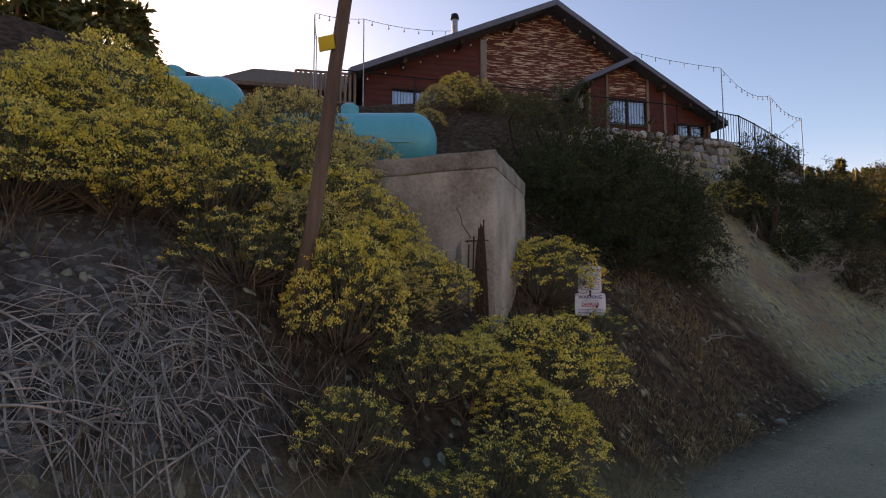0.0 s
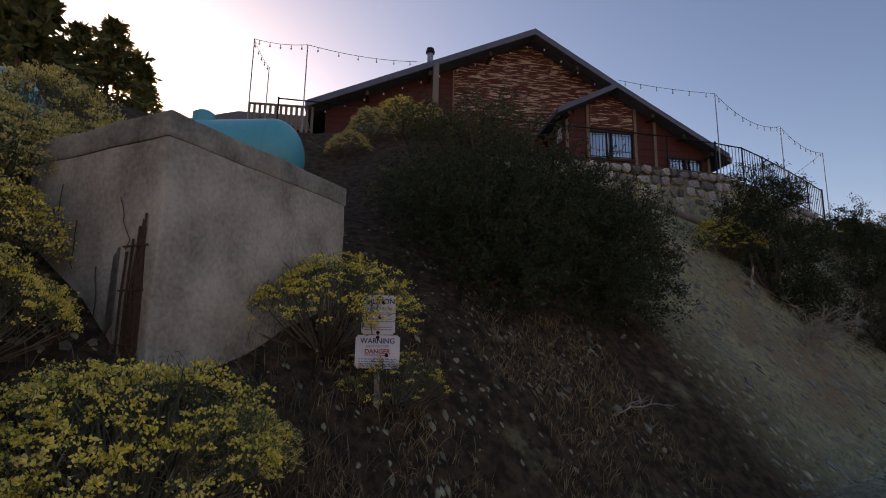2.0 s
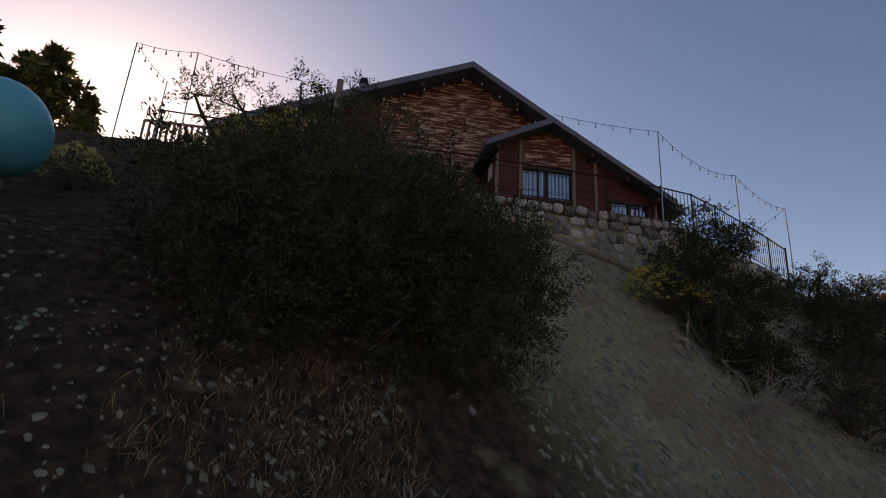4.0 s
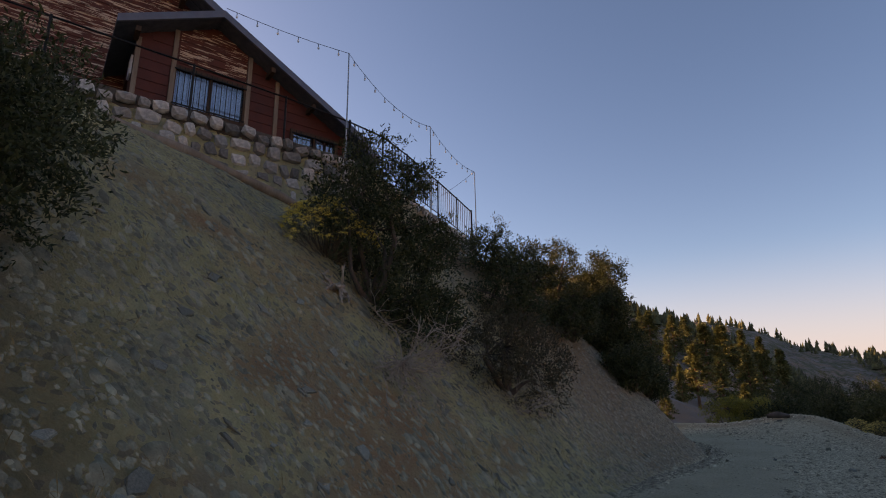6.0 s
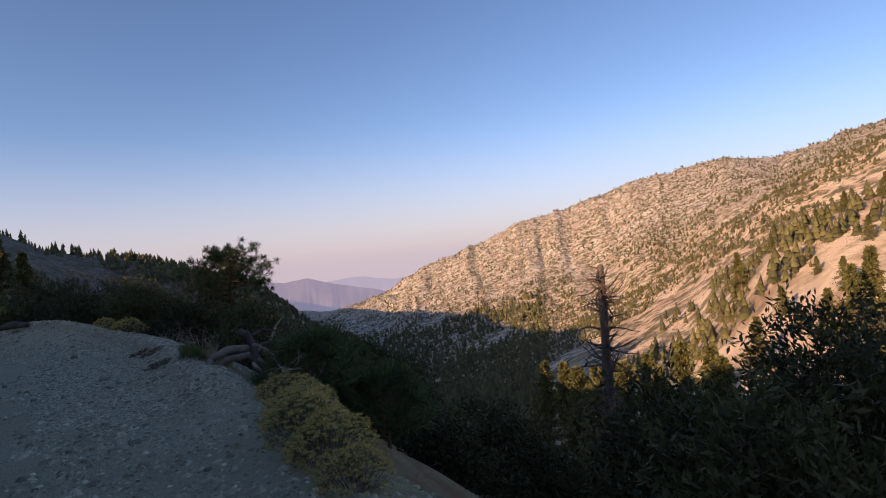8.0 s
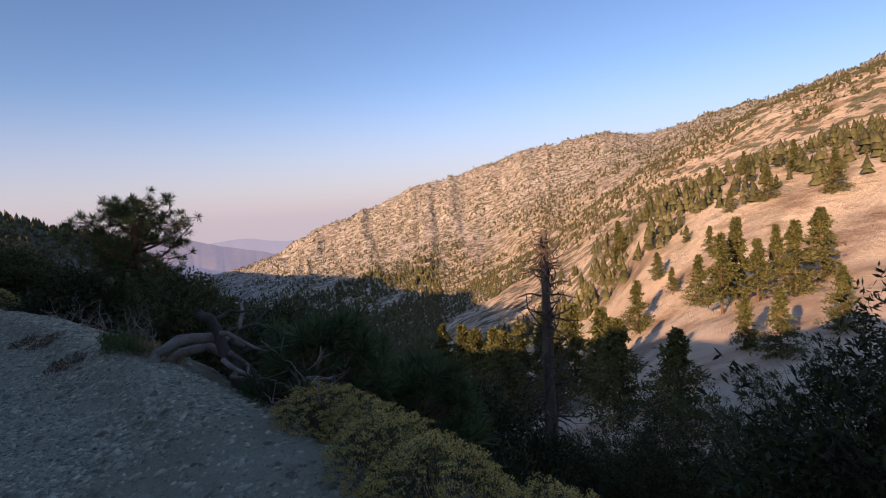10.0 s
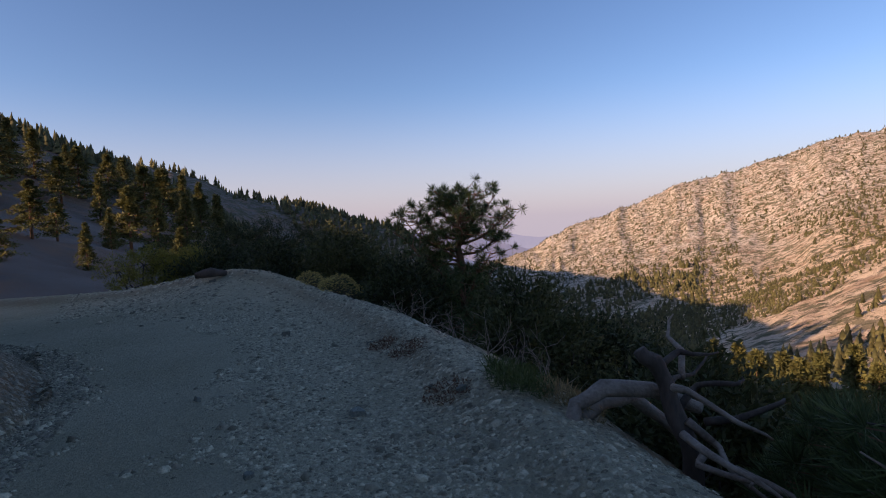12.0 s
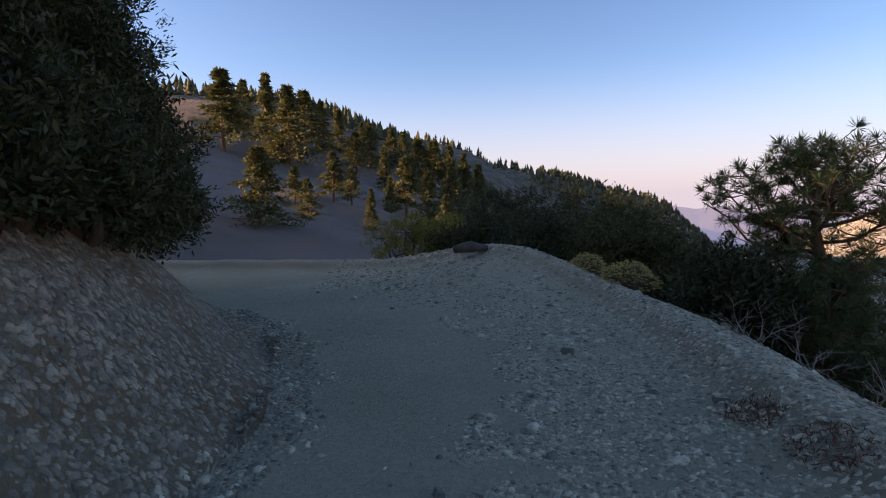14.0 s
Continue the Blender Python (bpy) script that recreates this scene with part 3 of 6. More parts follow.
def build_lodge():
    h = thing("house", HOUSE, "red-brown wooden lodge with peeling paint and slate-blue eaves", "house")
    base = 5.9
    holes = [(2.28, 3.70, 7.12, 7.86), (4.6, 5.05, 7.15, 7.6)]
    # main gable wall with real openings
    g = Geo()
    for a, b in ((1.42, 2.28), (3.70, 7.57), (7.57, 13.35)):
        g.prism([(a, base), (b, base), (b, roof_main(b) - 0.15), (a, roof_main(a) - 0.15)], 0, 0.18)
    g.box(2.28, 3.70, 0, 0.18, base, 7.12)
    g.prism([(2.28, 7.86), (3.70, 7.86), (3.70, roof_main(3.7) - 0.15), (2.28, roof_main(2.28) - 0.15)], 0, 0.18)
    wall = g.put("wall", red_paint, h)
    clapboards(wall, 1.42, 5.13, -0.002, base, roof_main, holes, red_paint, "plank")
    clapboards(wall, 5.2, 13.3, -0.002, base, roof_main, [], peeled, "plank")
    for s in (5.165,):
        Geo().box(s - 0.02, s + 0.02, -0.04, -0.002, 6.3, roof_main(s) - 0.2).put("trim_board", grey_wood, wall)
    # side and back walls, floor of the attic hidden
    Geo().box(1.42, 1.6, 0.19, 8.8, base, roof_main(1.42) - 0.2).put("wall", red_paint, h)
    Geo().box(13.17, 13.35, 0.19, 8.8, base, roof_main(13.35) - 0.2).put("wall", red_paint, h)
    Geo().prism([(1.42, base), (13.35, base), (13.35, roof_main(13.35) - 0.15), (7.57, roof_main(7.57) - 0.15), (1.42, roof_main(1.42) - 0.15)], 8.81, 8.99).put("wall", red_paint, h)
    barred_window(h, 2.28, 3.70, 7.12, 7.86, 0.0, 14)
    barred_window(h, 4.62, 5.02, 7.15, 7.6, -0.06, 5)
    # porch: front wall with window, the side wall with the entry
    y = -1.7
    g = Geo()
    for a, b in ((8.04, 8.66), (10.02, 12.25)):
        g.prism([(a, base), (b, base), (b, roof_porch(b) - 0.12), (a, roof_porch(a) - 0.12)], y, y + 0.15)
    g.box(8.66, 10.02, y, y + 0.15, base, 6.62)
    g.prism([(8.66, 7.40), (10.02, 7.40), (10.02, roof_porch(10.02) - 0.12), (9.36, roof_porch(9.36) - 0.12), (8.66, roof_porch(8.66) - 0.12)], y, y + 0.15)
    pw = g.put("wall", red_paint, h)
    ph = [(8.6, 10.08, 6.56, 7.46), (8.72, 10.0, 7.46, 9.0), (10.95, 12.0, 6.22, 6.76)]
    clapboards(pw, 8.04, 12.25, y - 0.002, base, roof_porch, ph, red_paint, "plank", 0.21)
    clapboards(pw, 8.74, 9.98, y - 0.002, 7.5, roof_porch, [], peeled, "plank", 0.16)
    for s, top in ((8.06, 7.75), (8.66, 8.15), (10.04, 8.1), (10.62, 7.75), (12.2, 6.85)):
        Geo().box(s - 0.04, s + 0.04, y - 0.05, y - 0.003, base + 0.2, top).put("trim_board", grey_wood, pw)
    barred_window(h, 8.72, 9.96, 6.62, 7.38, y + 0.0, 13)
    barred_window(h, 11.0, 11.95, 6.25, 6.72, y - 0.06, 9)
    sw = Geo().box(8.04, 8.16, y + 0.16, -0.9, base, 7.75).box(8.04, 8.16, -0.9, 0, 7.5, 7.75).put("wall", red_paint, h)
    Geo().box(8.10, 8.15, -0.9, -0.02, base, 7.5).put("door", dark_wood, h, "dark wooden entry door")
    Geo().box(8.0, 8.035, y + 0.3, y + 0.62, 7.18, 7.55).put("notice", white_panel, sw)
    Geo().box(12.1, 12.25, y + 0.16, -0.01, base, 6.85).put("wall", red_paint, h)

    # roofs
    def slab(s0, s1, fn, y0, y1, name, thick=0.15):
        Geo().prism([(s0, fn(s0) - thick), (s1, fn(s1) - thick), (s1, fn(s1)), (s0, fn(s0))], y0, y1).put(name, roof_mat, h, "grey composition shingles")

    def fascia(s0, s1, fn, yy, deep=0.17):
        Geo().prism([(s0, fn(s0) - deep), (s1, fn(s1) - deep), (s1, fn(s1) + 0.02), (s0, fn(s0) + 0.02)], yy - 0.05, yy).put("fascia", fascia_mat, h, "slate-blue barge board")
    slab(0.95, 7.57, roof_main, -0.6, 9.4, "roof")
    slab(7.572, 13.75, roof_main, -0.6, 9.4, "roof")
    fascia(0.95, 7.57, roof_main, -0.602)
    fascia(7.572, 13.75, roof_main, -0.602)
    slab(7.66, 9.36, roof_porch, y - 0.42, 0.0, "porch_roof", 0.11)
    slab(9.362, 12.55, roof_porch, y - 0.42, 0.0, "porch_roof", 0.11)
    fascia(7.66, 9.36, roof_porch, y - 0.422, 0.13)
    fascia(9.362, 12.55, roof_porch, y - 0.422, 0.13)
    Geo().box(0.9, 0.948, -0.6, 9.4, roof_main(0.95) - 0.22, roof_main(0.95) + 0.0).put("gutter", fascia_mat, h)
    for s in (2.6, 4.4, 6.2, 8.9, 10.3, 11.7, 13.0):
        z = roof_main(s) - 0.21
        Geo().box(s - 0.045, s + 0.045, -0.56, -0.03, z - 0.16, z - 0.03).put("rafter_tail", dark_wood, h)
    for s in (8.0, 10.4, 11.3, 12.1):
        z = roof_porch(s) - 0.16
        Geo().box(s - 0.04, s + 0.04, y - 0.38, y - 0.03, z - 0.13, z - 0.03).put("rafter_tail", dark_wood, h)
    pipe = Geo().tube([(4.55, 1.0, 9.4), (4.55, 1.0, 10.82)], 0.1, 10).put("chimney_pipe", steel, h, "galvanised chimney pipe with a dark cap")
    Geo().tube([(4.55, 1.0, 10.84), (4.55, 1.0, 10.87), (4.55, 1.0, 11.0)], [0.15, 0.15, 0.12], 10).put("cap", iron, pipe)
    return h


lodge = build_lodge()
dd, nn = Vector((0.454, 0.891, 0)), Vector((0.891, -0.454, 0))


def on_front(s, n, z):
    """A place given along the lodge's front and out from it."""
    return dd * s + nn * n + Vector((0, 0, z))


# ---- retaining wall of rough stones ----
def stone_meshes(count):
    made = []
    for k in range(count):
        bm = bmesh.new()
        bmesh.ops.create_icosphere(bm, subdivisions=1, radius=0.5)
        rg = np.random.RandomState(50 + k)
        for v in bm.verts:
            c = v.co
            v.co = Vector((math.copysign(abs(c.x * 2) ** 0.6 / 2, c.x), math.copysign(abs(c.y * 2) ** 0.6 / 2, c.y), math.copysign(abs(c.z * 2) ** 0.6 / 2, c.z))) * rg.uniform(0.86, 1.08)
        me = bpy.data.meshes.new("stone")
        bm.to_mesh(me)
        bm.free()
        me.materials.append(stone_mat)
        made.append(me)
    return made


def retaining_wall():
    a, b, c = on_front(4.6, -13.6, 0), on_front(12.1, -13.6, 0), Vector((-6.3, 22.6, 0))
    rg = random.Random(4)
    kinds = stone_meshes(7)
    w = thing("wall_terrace", Matrix(), "dry-looking retaining wall of rough grey stones under the lodge", "wall", kind="structure")
    for p, q in ((a, b), (b, c)):
        d = (q - p)
        ln = d.length
        d.normalize()
        out = Vector((d.y, -d.x, 0))
        turn = math.degrees(math.atan2(d.y, d.x))
        top0, top1 = (6.36, 6.12) if p is a else (6.12, 5.62)
        g = Geo()
        bot = 4.3
        i0, i1 = p - out * 0.28, q - out * 0.28
        o0, o1 = p - out * 0.06, q - out * 0.06
        g.add([(o0.x, o0.y, bot), (o1.x, o1.y, bot), (i1.x, i1.y, bot), (i0.x, i0.y, bot), (o0.x, o0.y, top0), (o1.x, o1.y, top1), (i1.x, i1.y, top1), (i0.x, i0.y, top0)],
              [(3, 2, 1, 0), (4, 5, 6, 7), (0, 1, 5, 4), (1, 2, 6, 5), (2, 3, 7, 6), (3, 0, 4, 7)])
        g.put("mortar", mortar, w)
        row = 0
        z = 0.05
        while z < 1.35:
            hgt = rg.uniform(0.19, 0.3)
            s = rg.uniform(-0.2, 0.0)
            while s < ln:
                wd = rg.choice([0.2, 0.25, 0.29, 0.33, 0.42])
                k = (s + wd / 2) / ln
                pos = p + d * (s + wd / 2)
                zz = top0 + (top1 - top0) * k - z - hgt / 2 + rg.uniform(-0.05, 0.05)
                if 0 <= k <= 1 and zz + hgt > ground_z(pos.x + out.x * 0.2, pos.y + out.y * 0.2) - 0.1:
                    st = new("stone", rg.choice(kinds))
                    st.parent = w
                    st.matrix_basis = pose(pos.x, pos.y, zz, rg.uniform(-10, 10), rg.uniform(-16, 16), turn) @ Matrix.Diagonal((wd * 0.98, 0.2, hgt * rg.uniform(0.85, 1.2), 1))
                s += wd
            z += hgt
            row += 1
    return w


retaining_wall()
g = Geo()
g.tube([on_front(s, -13.42, 0) + Vector((0, 0, ground_z(*on_front(s, -13.42, 0).xy) + 0.06)) for s in np.linspace(6.6, 11.9, 8)], [0.10, 0.09, 0.1, 0.11, 0.09, 0.1, 0.08, 0.09], 8)
tagged(g.put("log", grey_wood, None, "", True), "weathered log lying along the foot of the stone wall", "log")


# ---- fences ----
def fence(points, tops, high, gap, label, name="fence", mid=True, pickets=True):
    f = thing(name, Matrix(), label, "fence")
    for (p, q), (z0, z1) in zip(zip(points, points[1:]), zip(tops, tops[1:])):
        p, q = Vector(p), Vector(q)
        P, Q = Vector((p.x, p.y, z0)), Vector((q.x, q.y, z1))
        Geo().tube([P, Q], 0.018, 6).put("top_rail", iron, f)
        if mid:
            Geo().tube([P - Vector((0, 0, high - 0.1)), Q - Vector((0, 0, high - 0.1))], 0.012, 6).put("bottom_rail", iron, f)
        Geo().tube([P + Vector((0, 0, 0.03)), P - Vector((0, 0, high + 0.05))], 0.022, 6).put("post", iron, f)
        n = int((Q - P).length / gap)
        if pickets:
            for k in range(1, n):
                c = P.lerp(Q, k / n)
                Geo().tube([c, c - Vector((0, 0, high - 0.08))], 0.008, 4).put("picket", iron, f)
    e = Vector((*points[-1][:2], tops[-1]))
    Geo().tube([e + Vector((0, 0, 0.05)), e - Vector((0, 0, high + 0.05))], 0.028, 6).put("post", iron, f)
    return f


f1 = [on_front(12.0, -13.75, 0).xy, on_front(12.9, -13.9, 0).xy, (-6.42, 18.7), (-6.40, 20.3), (-6.36, 21.4), (-6.30, 22.3)]
fence(f1, [7.0, 6.98, 6.88, 6.78, 6.66, 6.52], 0.98, 0.11, "black iron railing with thin pickets along the terrace edge")
f2 = [on_front(s, -13.75, 0).xy for s in (0.5, 2.6, 4.7, 6.8, 8.9, 10.6, 12.0)]
fence(f2, [7.35, 7.3, 7.26, 7.22, 7.16, 7.1, 7.0], 0.95, 1.0, "thin black iron rail in front of the lodge", mid=False, pickets=False)


# ---- string lights on thin poles ----
def light_pole(x, y, z0, z1):
    p = Geo().tube([(0, 0, 0), (0.01, 0, (z1 - z0) * 0.5), (0, 0.01, z1 - z0)], [0.017, 0.015, 0.013], 6).put("light_pole", steel)
    p.matrix_basis = pose(x, y, z0)
    return tagged(p, "thin steel pole carrying a string of bulbs", "pole", "poles of the string lights")


def string_lights(p, q, sag, bulbs):
    p, q = Vector(p), Vector(q)
    pts = [p.lerp(q, k / 16) - Vector((0, 0, sag * 4 * (k / 16) * (1 - k / 16))) for k in range(17)]
    s = thing("string_lights", Matrix(), "string of small clear bulbs on a thin cable", "string lights", "string lights")
    Geo().tube(pts, 0.006, 4).put("cable", iron, s)
    for k in range(bulbs):
        u = (k + 0.5) / bulbs
        c = p.lerp(q, u) - Vector((0, 0, sag * 4 * u * (1 - u)))
        b = Geo().tube([c, c - Vector((0, 0, 0.06))], 0.008, 5).put("socket", iron, s)
        Geo().tube([c - Vector((0, 0, 0.06)), c - Vector((0, 0, 0.085)), c - Vector((0, 0, 0.115)), c - Vector((0, 0, 0.125))], [0.008, 0.022, 0.02, 0.004], 6).put("bulb", bulb_mat, b)


RIGHT_POLES = [(-6.29, 16.11, 8.0), (-6.17, 19.43, 7.9), (-6.14, 22.23, 7.72)]
for x, y, z in RIGHT_POLES:
    light_pole(x, y, 5.75 if y < 17 else 5.3, z)
corner = on_front(9.4, -14.0, 9.0)
string_lights((corner.x, corner.y, 8.75), RIGHT_POLES[0], 0.05, 6)
string_lights(RIGHT_POLES[0], RIGHT_POLES[1], 0.3, 9)
string_lights(RIGHT_POLES[1], RIGHT_POLES[2], 0.2, 8)
string_lights(RIGHT_POLES[2], (-8.6, 21.6, 6.4), 0.15, 5)
eave = [on_front(s, -15.45, roof_main(s) - 0.42) for s in (1.2, 7.57, 12.8)]
string_lights(eave[0], eave[1], 0.04, 12)
string_lights(eave[1], eave[2], 0.04, 10)

# ---- concrete block, tanks, signs, pole by the road ----
def bevelled(bm, width):
    bmesh.ops.bevel(bm, geom=[e for e in bm.edges], offset=width, segments=2, affect="EDGES", profile=0.6)


def from_bm(name, bm, material, parent=None, label="", smooth_shade=False):
    me = bpy.data.meshes.new(name)
    bm.to_mesh(me)
    bm.free()
    me.materials.append(material)
    if smooth_shade:
        me.polygons.foreach_set("use_smooth", np.ones(len(me.polygons), dtype=bool))
    ob = new(name, me)
    if parent:
        ob.parent = parent
    if label:
        ob["label"] = label
    return ob


def slab_from(corners, z0, z1, width, wobble, name, material, parent, label="", sag=(0, 0, 0, 0)):
    """A block on four ground corners with cut-up faces, uneven like cast concrete, and worn edges."""
    bm = bmesh.new()
    vs = [bm.verts.new((x, y, z0 - (s if z0 > 1 else 0))) for (x, y), s in zip(corners, sag)] + [bm.verts.new((x, y, z1 - s)) for (x, y), s in zip(corners, sag)]
    for q in ((3, 2, 1, 0), (4, 5, 6, 7), (0, 1, 5, 4), (1, 2, 6, 5), (2, 3, 7, 6), (3, 0, 4, 7)):
        bm.faces.new([vs[i] for i in q])
    bevelled(bm, width)
    bmesh.ops.subdivide_edges(bm, edges=[e for e in bm.edges if e.calc_length() > 0.3], cuts=9, use_grid_fill=True)
    for v in bm.verts:
        v.co += Vector((noise.noise(v.co * 3.1), noise.noise(v.co * 3.1 + Vector((9, 0, 0))), noise.noise(v.co * 3.1 + Vector((0, 9, 0))))) * wobble
    bmesh.ops.recalc_face_normals(bm, faces=bm.faces)
    return from_bm(name, bm, material, parent, label)


def build_block():
    A, B, D, E = (-2.88, 3.33), (-3.96, 4.92), (-5.12, 4.27), (-4.06, 2.68)
    b = thing("concrete_block", Matrix(), "weathered concrete valve box with a cracked cap and exposed rusty bars", "concrete box")
    c = Vector(((A[0] + D[0]) / 2, (A[1] + D[1]) / 2))
    slab_from([A, B, D, E], 0.5, 2.71, 0.02, 0.012, "body", concrete, b, "", (0.075, 0, 0, 0.07))
    grown = [tuple(c + (Vector(p) - c) * 1.012) for p in (A, B, D, E)]
    slab_from(grown, 2.70, 2.86, 0.018, 0.014, "cap", concrete_dark, b, "thick cracked concrete cap", (0.075, 0, 0, 0.07))
    # broken corner with bars showing on the face towards the bushes
    a, e = Vector((*A, 0)), Vector((*E, 0))
    d = (e - a).normalized()
    o = Vector((d.y, -d.x, 0))
    if o.dot(a - Vector((c.x, c.y, 0))) < 0:
        o = -o
    for k in range(4):
        p = a + d * (0.10 + 0.045 * k) + o * 0.012
        Geo().tube([p + Vector((0, 0, 1.2)), p + d * 0.01 + Vector((0, 0, 1.7)), p + Vector((0, 0, 2.18 - 0.07 * k))], 0.007, 5).put("steel_bar", rust, b)
    for z in (1.45, 1.75, 2.0):
        p = a + o * 0.014 + Vector((0, 0, z))
        Geo().tube([p + d * 0.06, p + d * 0.27], 0.006, 5).put("steel_bar", rust, b)
    g = Geo()
    q = [(0.06, 1.25), (0.22, 1.2), (0.2, 1.6), (0.17, 1.95), (0.13, 2.15), (0.10, 2.1), (0.08, 1.8)]
    g.add([a + d * s + o * 0.009 + Vector((0, 0, z)) for s, z in q] + [a + d * s + o * 0.002 + Vector((0, 0, z)) for s, z in q], [tuple(range(7)), tuple(range(13, 6, -1))] + [((i + 1) % 7, i, 7 + i, 7 + (i + 1) % 7) for i in range(7)])
    g.put("spall", rust, b, "rust-stained broken patch")
    g = Geo()
    q = [(0.30, 1.55), (0.36, 1.5), (0.35, 1.95), (0.31, 2.0)]
    g.add([a + d * s + o * 0.013 + Vector((0, 0, z)) for s, z in q] + [a + d * s + o * 0.003 + Vector((0, 0, z)) for s, z in q], [(0, 1, 2, 3), (7, 6, 5, 4), (1, 0, 4, 5), (2, 1, 5, 6), (3, 2, 6, 7), (0, 3, 7, 4)])
    g.put("patch", steel, b)
    # hairline cracks as thin grooves of dirt
    rg = random.Random(3)
    for s0, z0, up in ((0.35, 2.3, -1), (0.75, 2.2, -1), (0.95, 2.45, -1), (0.5, 1.9, -1)):
        pts, s, z = [], s0, z0
        for k in range(7):
            pts.append(a + d * s + o * 0.012 + Vector((0, 0, z)))
            s += rg.uniform(-0.05, 0.03)
            z += up * rg.uniform(0.03, 0.08)
        Geo().tube(pts, 0.0035, 4).put("crack", dark_wood, b)


build_block()


def tank(m, length, radius, label):
    t = thing("propane_tank", m, label, "tank", "propane tanks")
    sides = 36
    half = length / 2 - radius * 0.75
    prof = [(-half - 0.75 * radius * math.sin(a), radius * math.cos(a)) for a in np.linspace(math.pi / 2 - 0.02, 0, 9)] + [(half + 0.75 * radius * math.sin(a), radius * math.cos(a)) for a in np.linspace(0, math.pi / 2 - 0.02, 9)]
    v, f = [], []
    for x, r in prof:
        v += [(x, r * math.cos(2 * math.pi * k / sides), r * math.sin(2 * math.pi * k / sides)) for k in range(sides)]
    for i in range(len(prof) - 1):
        f += [(i * sides + k, (i + 1) * sides + k, (i + 1) * sides + (k + 1) % sides, i * sides + (k + 1) % sides) for k in range(sides)]
    f += [tuple(range(sides)), tuple(range(len(v) - 1, len(v) - sides - 1, -1))]
    quick_mesh("shell", v, f, tank_paint, t, "", True)
    for x in (-half, half):
        Geo().tube([(x - 0.012, 0, 0), (x + 0.012, 0, 0)], radius + 0.004, 36).put("weld_band", tank_paint, t)
    Geo().box(half - 0.35, half - 0.05, -radius - 0.012, -radius + 0.05, -0.1, -0.06).put("name_plate", tank_paint, t)
    Geo().tube([(0, 0, radius - 0.02), (0, 0, radius + 0.12), (0, 0, radius + 0.16)], [0.14, 0.14, 0.08], 14).put("valve_dome", tank_paint, t)
    for x in (-half * 0.75, half * 0.75):
        Geo().box(x - 0.1, x + 0.1, -radius * 0.7, radius * 0.7, -radius - 0.62, -radius * 0.72).put("saddle", concrete, t, "concrete saddle block")
    return t


ax = math.degrees(math.atan2(0.77, 0.63))
tank(pose(-6.86, 4.18, 3.82, 0, 0, ax), 2.7, 0.47, "turquoise painted propane tank on concrete saddles behind the block")
tank(pose(-7.05, 1.72, 3.86, 0, 0, ax), 1.9, 0.44, "turquoise painted propane tank among flowering bushes")


